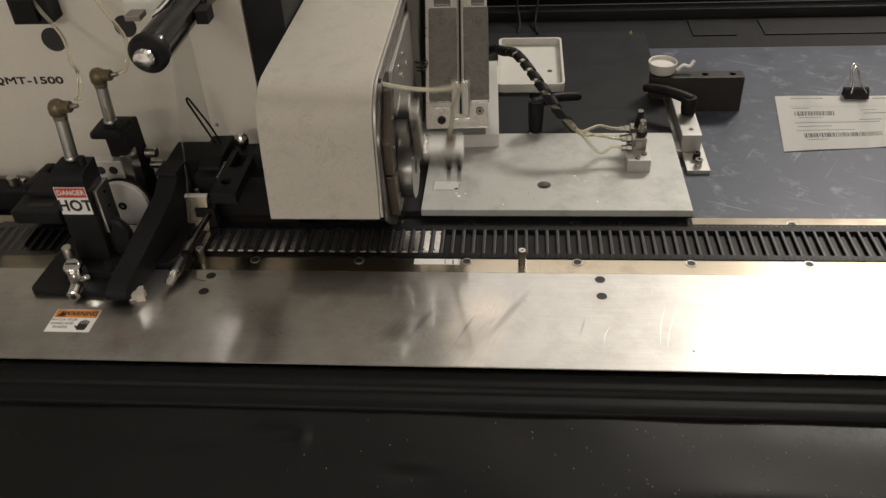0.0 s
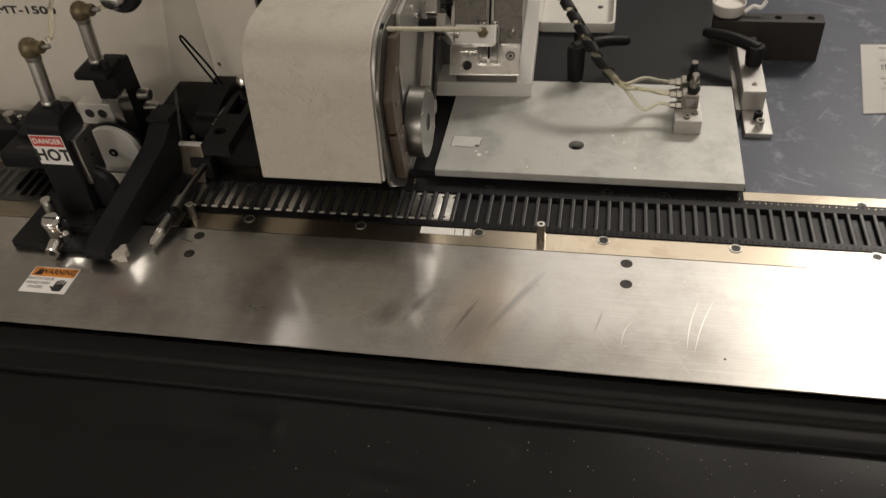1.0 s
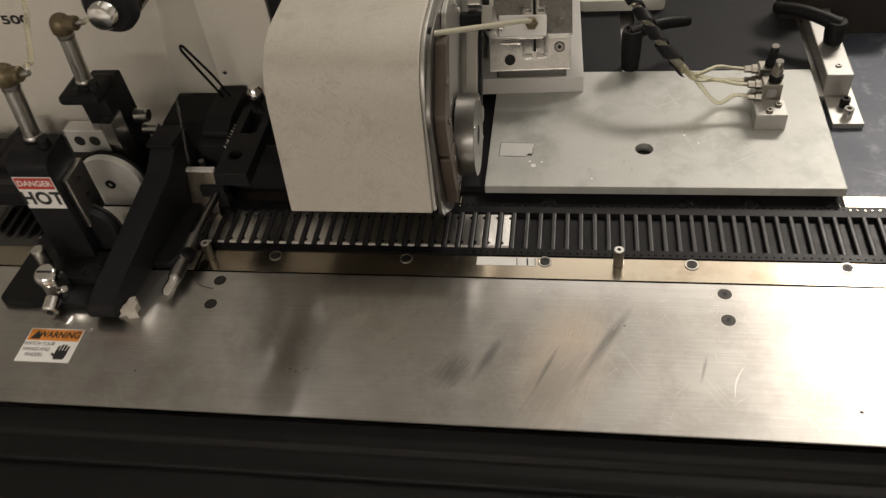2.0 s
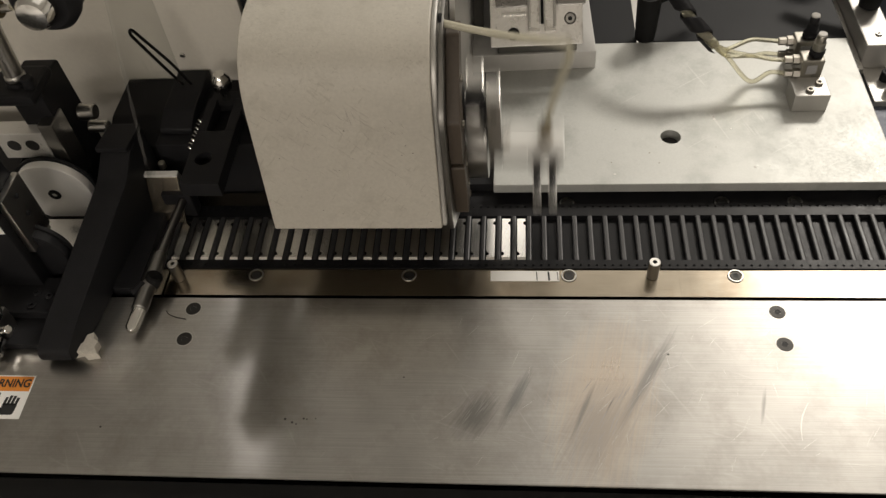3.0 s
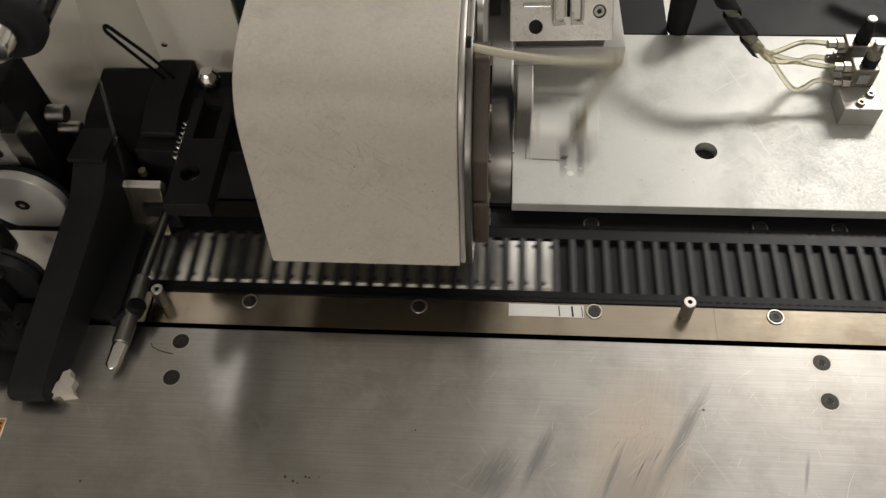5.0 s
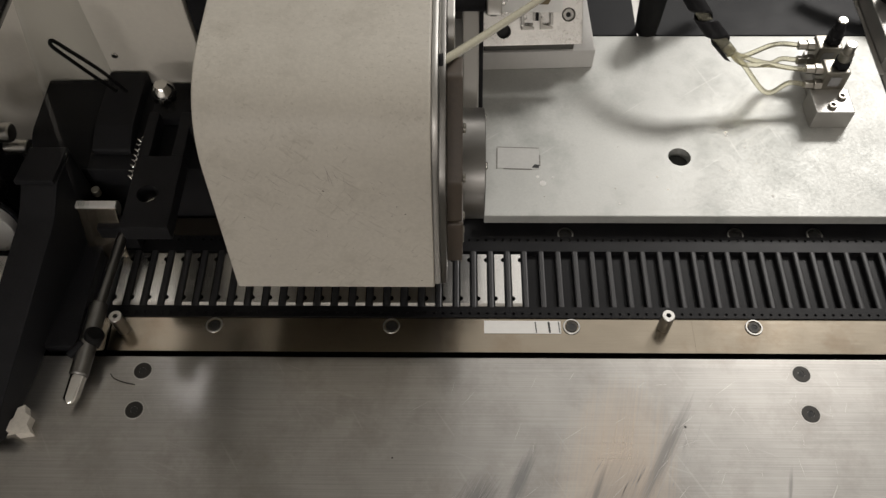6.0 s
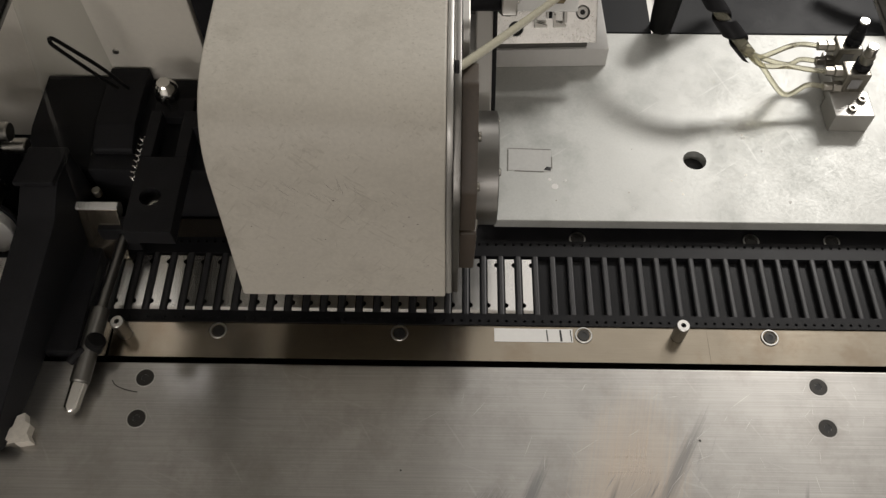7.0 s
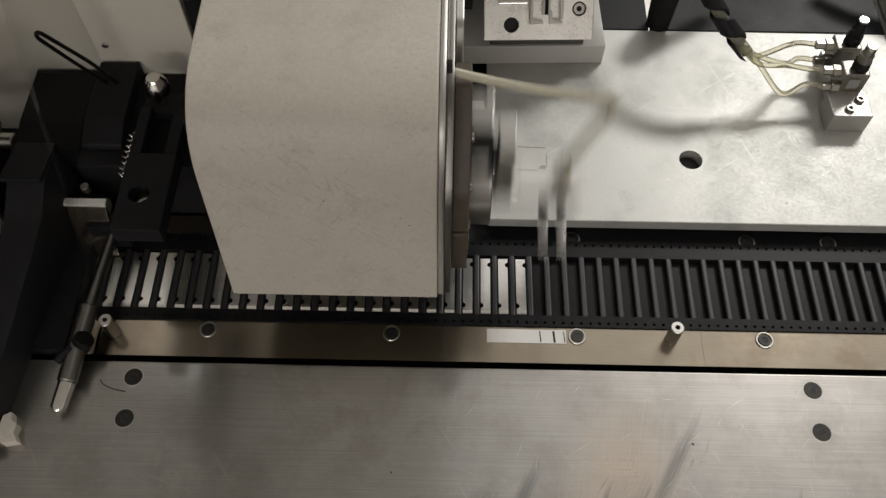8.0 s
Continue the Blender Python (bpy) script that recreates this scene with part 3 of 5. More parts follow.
def strip_mesh():
    """A bright strip with a round bite near each end, round its own centre."""
    L, W, n = 13.6, 2.15, 6
    pts = []
    bite = 1.25
    pts += [(-W, -L), (W, -L), (W, L - 3.2 - bite)]
    pts += [(W - bite * math.cos(a), L - 3.2 + bite * math.sin(a)) for a in [(-0.5 + k / n) * math.pi for k in range(1, n)]]
    pts += [(W, L - 3.2 + bite), (W, L), (-W, L), (-W, -L + 3.2 + bite)]
    pts += [(-W + bite * math.cos(a), -L + 3.2 - bite * math.sin(a)) for a in [(-0.5 + k / n) * math.pi for k in range(1, n)]]
    pts += [(-W, -L + 3.2 - bite)]
    bm = join(prism(pts, "z", -0.35, 0.35, 0), prism([(-L + 0.7, 0.3), (-L + 0.5, 0.85), (-L - 0.8, 0.0), (-L - 0.6, -0.4)], "x", -W, W, 0))
    finish(bm)
    for v in bm.verts:
        v.co *= MM
    me = bpy.data.meshes.new("metal_strip")
    bm.to_mesh(me)
    bm.free()
    me.materials.append(TIN)
    return me


STRIP = strip_mesh()
STRIP_Z = TAPE_Z - 0.9


def metal_strip(x, y, z):
    ob = new("metal_strip", STRIP)
    ob.location = Vector((x, y, z)) * MM
    return tagged(ob, "bright tinned metal strip with a round bite at each end", "component", "strips in the tape")


IN_TAPE = [metal_strip(138 - 8 * i, 25, STRIP_Z) for i in range(34)]

# ---- base plate and table ----
DIRT = mat("dark_grime", (0.24, 0.23, 0.21), 0.8)
plate = thing("base_plate", (228, 115, 0), "milled aluminium base plate with a drilled hole", "base plate")
part("slab", drilled_plate(123, 334, 54, 175, 0, 6, [(220.5, 90, 5.6)]), PLATE, plate)
part("hole_bottom", rod((220, 89.8, -1.5), (220, 89.8, 0.2), 6.5, 0.1), INK, plate)
part("tape_patch", box(130, 151, 82.5, 95.5, 6.0, 6.2, 0, -2), mat("greyed_masking_tape", (0.60, 0.60, 0.575), 0.6, 0.0, 0.08, 60, 500, 0.1), plate, "scrap of white masking tape")
for x0, x1, y0, y1 in ((129.6, 130.2, 82.3, 95.2), (130, 151.2, 95.4, 95.9), (133, 147, 82.0, 82.5), (150.8, 151.4, 84, 91)):
    part("grimy_edge", box(x0, x1, y0, y1, 6.0, 6.22, 0, -2), DIRT, plate)
for x, y, r in ((152, 73.5, 1.7), (149.6, 77.5, 0.9), (157, 77, 0.8), (262, 66, 0.8), (188, 61.5, 0.7), (246, 104, 0.9), (254, 96, 0.6)):
    part("pale_chip", lathe((x, y, 5.98), (x, y, 6.1), [(0, r), (0.6, r), (1, r * 0.7)], 9), PAPER, plate)
part("corner_speck", prism([(147, 83), (150.4, 82.6), (150.8, 84.6), (148.5, 85)], "z", 6.21, 6.3, 0), INK, plate, "dark smudge")
rng = random.Random(31)
for k in range(14):
    x, y = rng.uniform(150, 325), rng.uniform(60, 108)
    part("speck", rod((x, y, 5.99), (x, y, 6.06), rng.uniform(0.25, 0.6), 0.02, 8), NICKEL, plate)
solid("plate_spacer", box(60, 333, 60.5, 178, -14, -0.1, 0.4), BLACK, (228, 115, -14), "black spacer block under the base plate", "spacer")
solid("work_surface", box(337, 1000, 61, 385, -13, -8, 0.6), TABLE, (600, 200, -13), "blue-grey scuffed sheet-metal work surface", "work surface")
solid("table_bearer", box(-420, 1000, 61, 520, -30, -14.2, 0.5), BLACK, (300, 300, -30), "black frame under the table top", "frame")
slab = thing("black_slab", (250, 270, -4), "black slab with pale specks behind the base plate", "slab")
part("wide_slab", box(219.5, 335, 176, 400, -12, 5.5, 0.6), DARK, slab)
part("narrow_slab", box(60, 209.5, 176, 400, -12, 5.5, 0.6), DARK, slab)
part("slot_floor", box(209.5, 219.5, 176, 400, -12, -2, 0.2), ALU, slab)

# ---- rotary head: cover, side plate and drive ----
housing = thing("head_housing", (60, 60, 36), "cream enamelled head cover, scuffed and finger-marked", "machine cover")
outline = rounded([(-3, 36), (10, 131), (330, 131), (330, 60), (60, 36)], [1.5, 30, 2, 2, 2], 14)
part("cover", prism(outline, "x", 20.5, 101, 1.6, 3), PAINT, housing)
CHIP = mat("dark_chip", (0.16, 0.14, 0.12), 0.7)
for x, z, r in ((62, 92, 0.45), (88, 84, 0.3), (91, 80, 0.35), (86, 79, 0.25), (41, 66, 0.2), (57, 71, 0.25), (46, 48, 0.25), (55, 46, 0.2), (76, 54, 0.2), (31, 78, 0.25), (96, 41, 0.3), (70, 61, 0.18), (37, 56, 0.2), (82, 68, 0.2)):
    y = -3 + 13 * (z - 36) / 95
    part("chip", rod((x, y - 0.03, z), (x, y + 0.1, z), r, 0.02, 7), CHIP, housing)
# scratches rubbed into the paint of the front face
rng = random.Random(17)
bm = bmesh.new()
for cx, cz, n, wide, high, lean, spread, ln in ((45, 88, 16, 9, 5, -0.75, 0.08, 9), (62, 86, 16, 7, 6, -0.95, 0.10, 10), (70, 92, 8, 4, 7, -1.5, 0.12, 12),
                                                (76, 97, 7, 5, 4, 0.75, 0.12, 7), (84, 82, 10, 4, 4, -1.0, 0.12, 6), (90, 46, 8, 4, 3, 0.7, 0.4, 3), (55, 66, 10, 16, 10, -0.9, 0.5, 4)):
    for k in range(n):
        x, z = rng.gauss(cx, wide), rng.gauss(cz, high)
        z += 12
        if not (24 < x < 98 and 39 < z < 100):
            continue
        a, l, w = rng.gauss(lean, spread), rng.uniform(0.3, 1) * ln / 2, rng.uniform(0.05, 0.11)
        u, v = (math.cos(a) * l, math.sin(a) * l), (-math.sin(a) * w, math.cos(a) * w)
        bm.faces.new([bm.verts.new((x + p, -3 + 13 * (z + q - 36) / 95 - 0.03, z + q)) for p, q in (u, v, (-u[0], -u[1]), (-v[0], -v[1]))])
tagged(part("scratch", bm, mat("scratched_paint", (0.30, 0.275, 0.235), 0.7), housing), kind="stuff")
part("edge_trim", prism(rounded([(-2.2, 37), (10.5, 130), (320, 130), (320, 60), (58, 37)], [1.5, 30, 2, 2, 2], 14), "x", 101.1, 103.4, 0.9), ALU, housing, "bright worn edge strip")
part("side_plate", prism(rounded([(2, 30), (0, 98), (26, 127), (320, 127), (320, 40), (70, 6), (36, 4)], [3, 8, 10, 2, 2, 6, 6]), "x", 103.5, 106, 0.5), SATIN, housing)
part("pad_upper", prism(rounded([(9, 66), (8, 92), (34, 120), (46, 118), (27, 90), (27, 64)], 2), "x", 106.1, 112, 0.5), TAN, housing, "tan insulating pad")
part("pad_lower", prism(rounded([(9, 64.5), (27, 62.5), (30, 26), (16, 26)], 2), "x", 106.1, 112.5, 0.5), TAN, housing, "dark tan insulating pad")
part("inner_plate", prism(rounded([(46, 10), (44, 96), (60, 122), (200, 122), (200, 14)], 3), "x", 106.2, 109, 0.4), ALU, housing)
for y, z in ((24, 104), (17, 84), (18, 58), (22, 42), (25, 31)):
    part("bolt", join(ring((112, y, z), (113.2, y, z), 1.8, 0.8, 16)), NICKEL, housing)
for y, z in ((88, 112), (100, 100), (112, 112), (130, 96)):
    part("bolt", ring((109, y, z), (110.6, y, z), 1.8, 0.8, 16), CHROME, housing)
part("hose_port", ring((103.6, 35, 125), (105.2, 35, 125), 3.4, 1.9), BLACK, housing)
hub = part("hub_disc", ring((110.5, 54, 46), (121.8, 54, 46), 24, 6, 64), mat("grey_turned_steel", (0.23, 0.224, 0.212), 0.34, 1.0, 0.06, 70, 1800, 0.02), housing, "turned steel hub disc")
part("hub_cap", rod((110.5, 54, 46), (121.2, 54, 46), 6.2, 0.4), BLACK, hub)
for y, z in ((40, 62), (66, 62), (68, 33)):
    part("bolt", rod((121.6, y, z), (122.6, y, z), 1.6, 0.3, 12), CHROME, hub)
part("column", box(40, 98, 180, 330, -14, 62, 1), BLACK, housing)

# swinging arm: a crank lifts the head over, and the head tips to lie square to the chute
TIP_Y, TIP_Z, TIPPED = 24.5, -2.4, radians(50.0)
PIN = (0.0, 58.0)
PIVOT, REACH = (79.1, 41.9), 56.3
A0, A1 = radians(165.9), radians(50.4)

crank = thing("crank_arm", (123, *PIVOT), "dark steel crank arm of the pick-and-place head", "crank arm")
cy, cz = PIVOT
part("bar", prism(rounded([(cy - 12, cz - 10), (cy + REACH + 5, cz - 6), (cy + REACH + 5, cz + 6), (cy - 12, cz + 10)], [6, 4, 4, 6]), "x", 112.2, 119.4, 0.8), ALU, crank)
part("edge_plate", prism(rounded([(cy - 6, cz - 5), (cy + REACH + 4, cz - 4), (cy + REACH + 4, cz + 4), (cy - 6, cz + 5)], 3), "x", 119.5, 121.4, 0.4), BLACK, crank)
part("bolt", ring((115.8, cy + 30, cz + 6.6), (115.8, cy + 30, cz + 7.6), 2.2, 1.0, 18), CHROME, crank)
part("pivot_cap", rod((115.5, cy, cz), (122.2, cy, cz), 5.2, 0.5), STEEL, crank)
part("pin_cap", rod((116.2, cy + REACH, cz), (122.2, cy + REACH, cz), 3.8, 0.5), BLACK, crank)

HEAD0 = Vector((144, TIP_Y, TIP_Z))
head = thing("pick_head", HEAD0, "white and grey pick-and-place head with two suction nozzles", "pick head")
part("arm_plate", prism(rounded([(17, 24), (17, 71), (29.5, 71), (29.5, 50), (27, 46), (27, 24)], [0.8, 0.8, 0.8, 2, 2, 0.8]), "x", 122.4, 128.8, 0.7), STEEL, head)
part("plate_screw", ring((125.6, 16.4, 61), (125.6, 17.05, 61), 1.5, 0.7, 14), BLACK, head)
part("rear_block", box(112.6, 120.4, 17, 31, 40, 53.5, 0.8), ALU, head)
part("rear_stud", rod((116, 24, 53.6), (116, 24, 59), 1.7, 0.3, 14), BLACK, head)
part("hinge", rod((108.5, 23, 62), (122.3, 23, 62), 4.6, 0.5), BLACK, head)
part("knuckle", box(112.6, 121.2, 30.5, 41, 54, 66, 1.0), STEEL, head)
part("link_pin", rod((113, 25, 35.6), (122.3, 25, 35.6), 4.0, 0.5), BLACK, head)
part("arm_foot", box(128.9, 141.2, 17, 29.6, 23.6, 28.6, 0.6), STEEL, head)
part("beam", box(129.0, 158.6, 17.2, 30, 28.7, 33.8, 0.8), mat("white_acetal", (0.80, 0.80, 0.77), 0.42, 0.0, 0.03, 60, 900), head, "white plastic beam")
part("block", prism(rounded([(141.3, 17.1), (141.3, 29.4), (158.8, 29.4), (158.8, 20.5), (155.5, 17.1)], 0.6), "z", 19.8, 28.6, 0.6), STEEL, head)
part("spigot", rod((127.0, 23.5, 36.5), (133.0, 23.5, 36.5), 1.6, 0.3, 14), CHROME, head)
part("collar", rod((129.0, 23.5, 31), (132.4, 23.5, 31), 4.4, 0.5, 20), CHROME, head)
part("hose_nut", rod((149.5, 24.2, 33.9), (149.5, 24.2, 37.6), 4.0, 0.5, 6), BRASS, head)
part("hose_barb", rod((149.5, 24.2, 37.6), (149.5, 24.2, 45), 2.1, 0.3, 16), BRASS, head)
for x in (146, 154):
    nz = part("nozzle", lathe((x, 24.5, 20), (x, 24.5, -2.4), [(0, 3.2), (0.45, 3.2), (0.52, 1.7), (0.9, 1.7), (1, 1.9)], 16), BLACK, head)
    part("nozzle_collar", rod((x, 24.5, 9.6), (x, 24.5, 11.4), 3.0, 0.3, 16), STEEL, nz)

TUBE_N, TUBE_LEN, TUBE_START = 18, 111.0, Vector((103, 35, 125))


def tube_curve(end, axis, n=48):
    """Points of the air tube from the side plate to the head, always the same length."""
    def bend(b):
        c1, c2 = TUBE_START + b * ((end - TUBE_START).normalized() * 0.2 + Vector((0.78, -0.08, -0.08))), end + b * (axis + Vector((0.14, 0, 0.35 * abs(axis.y)))) * 0.9
        return [((1 - t) ** 3) * TUBE_START + 3 * t * (1 - t) ** 2 * c1 + 3 * t * t * (1 - t) * c2 + t ** 3 * end for t in [k / n for k in range(n + 1)]]

    lo, hi = 2.0, 90.0
    for _ in range(14):
        mid = (lo + hi) / 2
        pts = bend(mid)
        if sum((q - p).length for p, q in zip(pts, pts[1:])) < TUBE_LEN:
            lo = mid
        else:
            hi = mid
    return bend(lo)


def tube_poses(end, axis):
    pts = tube_curve(end, axis)
    lengths = [0.0]
    for p, q in zip(pts, pts[1:]):
        lengths.append(lengths[-1] + (q - p).length)
    out = []
    for k in range(TUBE_N):
        spot = []
        for share in (k / TUBE_N, (k + 1) / TUBE_N):
            want = share * lengths[-1]
            i = min(max(j for j in range(len(lengths)) if lengths[j] <= want + 1e-6), len(pts) - 2)
            f = (want - lengths[i]) / max(lengths[i + 1] - lengths[i], 1e-6)
            spot.append(pts[i].lerp(pts[i + 1], f))
        a, b = spot
        turn = Vector((0, 0, 1)).rotation_difference((b - a).normalized()).to_matrix().to_4x4()
        out.append(Matrix.Translation((a + b) / 2 * MM) @ turn)
    return out


seg_len = TUBE_LEN / TUBE_N
bm = lathe((0, 0, -seg_len / 2 - 1.2), (0, 0, seg_len / 2 + 1.2), [(0, 0), (0.03, 1.2), (0.10, 1.6), (0.90, 1.6), (0.97, 1.2), (1, 0)], 16)
MILKY = mat("milky_hose", (0.62, 0.59, 0.46), 0.22, 0.0, 0.05, 60, 900)
MILKY.node_tree.nodes["Principled BSDF"].inputs["Transmission Weight"].default_value = 0.2
first = solid("air_tube", bm, MILKY, (0, 0, 0), "clear yellowish air tube feeding the pick head", "air tube", "air tube pieces")
TUBES = [first] + [copy_thing(first, Matrix.Identity(4)) for _ in range(TUBE_N - 1)]

# ---- machine panel on the left, with what is fixed to it ----
panel = thing("cream_bulkhead", (-200, 120, -14), "cream painted bulkhead with a printed model name", "bulkhead", kind="structure")
part("sheet", box(-700, -12, 117, 123, -14, 172, 1), PANEL, panel)
lettering("model_name", "QMT-1500", 8.6, INK, panel, pose(-0.005, -0.0031, 0.1045, 90, 0, 0), "black printed capitals", 1.6, heavy=0.3)
part("port", rod((-170, 116.4, 126), (-170, 118, 126), 10, 0.3, 40), INK, panel, "round black cable port")
part("port", rod((-108, 116.4, 136), (-108, 118, 136), 9, 0.3, 40), INK, panel, "round black cable port")
part("rivet", rod((-53, 116, 48.5), (-53, 118, 48.5), 1.5, 0.4, 16), STEEL, panel)
solid("dark_column", box(-11, 19.5, 118, 200, -14, 172, 1), BLACK, (20, 150, -14), "black column between bulkhead and head cover", "column", kind="structure")

block = thing("connector_block", (-170, 105, 146), "black connector block screwed to the bulkhead", "connector block")
part("body", box(-186, -155, 98, 116.9, 146, 172, 1.5), BLACK, block)
part("plug", box(-180, -162, 92, 98, 150, 168, 1), RUBBER, block)

WHITE_METAL = mat("white_painted_metal", (0.68, 0.67, 0.64), 0.4, 0.1, 0.06, 50, 600, 0.03)
RX, RZ = -38, 165
roller = thing("feed_roller", (RX, 117, RZ), "black roller on a bright shaft, with a printed label", "roller")
part("sleeve", lathe((RX, 116.5, RZ), (RX, 2, RZ), [(0, 11.8), (0.05, 12.2), (0.3, 12.2), (0.31, 11.5), (0.62, 11.5), (0.63, 12.2), (0.96, 12.2), (1, 11.2)], 48), GLOSS, roller)
part("end_cap", lathe((RX, 2, RZ), (RX, -5, RZ), [(0, 13.3), (0.5, 13.3), (0.8, 11.8), (1, 10.4)], 48), BLACK, roller)
part("shaft_end", lathe((RX, -4.8, RZ), (RX, -14, RZ), [(0, 6.8), (0.6, 6.8), (0.85, 5.6), (1, 0)], 32), CHROME, roller, "domed chrome shaft end")
part("label", prism([(RX - 12.4, RZ + 2), (RX - 9.9, RZ + 9), (RX - 3.8, RZ + 12.6), (RX - 4, RZ + 13), (RX - 10.3, RZ + 9.4), (RX - 12.9, RZ + 2)], "y", 40, 92, 0), PAPER, roller, "white printed label")
for z, dx in ((RZ + 6.6, RX - 11.7), (RZ + 9.9, RX - 9.6)):
    part("label_bar", box(dx - 0.2, dx + 0.3, 50, 82, z, z + 0.8, 0), INK, roller)
part("lug", box(RX + 12.3, RX + 21, 58, 72, RZ - 5, RZ + 5, 0.8), BLACK, roller)

rb = thing("roller_bracket", (-66, 116, 174), "white metal bracket on the bulkhead beside the roller", "bracket")
part("shelf", box(-75, -55, 58, 116.8, 170, 178, 0.8), WHITE_METAL, rb)
part("tab", box(-71, -60, 46, 58.2, 168, 172, 0.5), NICKEL, rb)
for y in (70, 96):
    part("bore", rod((-65, y, 177.6), (-65, y, 178.2), 2.4, 0.1, 18), INK, rb)

# ---- heat-seal station ----
station = thing("heat_sealer", (-110, -10, 0), "black base plate of the heat-seal station on the deck", "base plate")
part("foot", prism(rounded([(-154, -48), (-76, -50), (-76, 62), (-150, 62)], [5, 3, 2, 2]), "z", 0.05, 4.5, 0.6), BLACK, station)
part("floor_bar", box(-134, -90, -34, -12, 4.6, 10, 0.8), BLACK, station)
for x, y in ((-104, -30), (-97, -24), (-104, -22), (-92, -32)):
    part("bolt", ring((x, y, 10), (x, y, 11.2), 2.1, 0.9, 16), BLACK, station)


def air_cylinder(x, y, z0, z1, ymove):
    c = thing("air_cylinder", (x, y, z0), "small bright air cylinder with a brass elbow fitting", "air cylinder", "air cylinders")
    part("barrel", lathe((x, y, z0), (x, y + ymove, z1), [(0, 4.6), (0.02, 5), (0.08, 5), (0.1, 4.5), (0.9, 4.5), (0.92, 5), (1, 5)], 28), STEEL, c)
    part("nose_nut", rod((x, y, z0 - 4), (x, y, z0), 6.5, 0.6, 6), BLACK, c)
    top = z1
    part("elbow", lathe((x, y + ymove, top), (x, y + ymove, top + 11), [(0, 5), (0.15, 6.2), (0.6, 6.2), (0.85, 5), (1, 3)], 20), BRASS, c)
    part("elbow_arm", rod((x, y + ymove, top + 6), (x + 11, y + ymove - 2, top + 7), 4.2, 0.6, 16), BRASS, c)
    part("barb", rod((x + 11, y + ymove - 2, top + 7), (x + 17, y + ymove - 3, top + 8.5), 1.8, 0.4, 12), STEEL, c)
    return c


post1 = thing("hot_post", (-115, -6, 10), "black sealing head post with a danger hot sticker", "sealing head")
part("body", prism(rounded([(-17, 5), (-17, 80), (-10, 84), (7, 84), (7, 5)], [1, 4, 3, 1, 1]), "x", -127.5, -103, 0.8), BLACK, post1)
part("side_flange", box(-102.9, -99.5, -12, 8, 30, 66, 0.5), STEEL, post1)
for z in (36, 48, 60):
    part("bolt", rod((-99.4, -2, z), (-98.6, -2, z), 1.3, 0.2, 12), BLACK, post1)
sign = part("danger_sign", box(-126.8, -103.7, -17.35, -17.05, 50, 73, 0), PAPER, post1, "white sticker with a red danger band")
part("red_band", box(-126.2, -104.2, -17.5, -17.36, 64.5, 72.5, 0), RED, sign)
lettering("danger_word", "DANGER", 5.6, PAPER, sign, pose(0.0002 - 0.0003, -0.0116, 0.0585, 90, 0, 0), "white capitals", 0.88, 0.02)
lettering("hot_word", "HOT", 12.6, INK, sign, pose(-0.0001, -0.0115, 0.0473, 90, 0, 0), "heavy black capitals", 0.90, 0.035)
part("cap_screw", rod((-107, -4, 84), (-107, -4, 90), 3.2, 0.5, 20), BLACK, post1)
air_cylinder(-117, 2, 84, 118, 4)

post2 = thing("heater_post", (-112, 58, 4), "black sealing head post with a bright heater block", "sealing head")
part("column", prism(rounded([(54, 4), (50, 76), (56, 80), (76, 80), (80, 4)], [1, 3, 3, 3, 1]), "x", -116, -99, 0.8), BLACK, post2)
part("cap", box(-122, -97, 40, 66, 78, 84, 2.5), BLACK, post2)
part("heater_block", box(-132, -106, 44, 54, 40, 57, 0.6), mat("bright_milled_aluminium", (0.78, 0.77, 0.74), 0.32, 0.45, 0.05, 60, 1800, 0.03), post2, "bright drilled heater block")
for x in (-124, -114):
    part("bore", rod((x, 43.8, 49), (x, 46, 49), 3.6, 0.2, 20), INK, post2)
part("side_block", box(-105.9, -98, 44, 58, 22, 62, 0.6), STEEL, post2)
part("cap_screw", rod((-100, 48, 84), (-100, 48, 90), 3.0, 0.5, 20), BLACK, post2)
part("side_knob", rod((-94.9, 66, 52), (-86, 66, 52), 4.4, 0.6, 20), STEEL, post2)
part("side_screw", rod((-94.9, 68, 40), (-84, 68, 40), 3.4, 0.6, 20), STEEL, post2)
air_cylinder(-108, 52, 86, 118, 3)


def seal_wheel(x, y, z, r, material, label):
    w = thing("press_roller", (x, y, z), label, "roller", "press rollers")
    part("disc", ring((x, y - 2.5, z), (x, y + 2.5, z), r, 3.0, 64), material, w)
    part("hub", ring((x, y - 3.2, z), (x, y + 4, z), 3.4, 1.4, 24), BLACK, w)
    part("axle", rod((x, y - 2.9, z), (x, y + 18, z), 1.5, 0.2, 12), STEEL, w)
    part("tyre", ring((x, y + 2.6, z), (x, y + 4.6, z), r + 1.3, 4.0, 64), BLACK, w)


WHEEL = mat("spun_aluminium", (0.96, 0.95, 0.92), 0.36, 0.25, 0.04, 30, 1800, 0.0)
spun = WHEEL.node_tree.nodes.new("ShaderNodeTangent")
spun.direction_type, spun.axis = "RADIAL", "Y"
WHEEL.node_tree.links.new(spun.outputs[0], WHEEL.node_tree.nodes["Principled BSDF"].inputs["Tangent"])
WHEEL.node_tree.nodes["Principled BSDF"].inputs["Anisotropic"].default_value = 0.8
WHEEL.node_tree.nodes["Principled BSDF"].inputs["Anisotropic Rotation"].default_value = 0.25
seal_wheel(-110.5, 37, 22, 20.5, WHEEL, "spun aluminium sealing wheel with a small bearing")
seal_wheel(-106, -6, 22, 17, BLACK, "black rubber-faced sealing wheel beside the hot post")
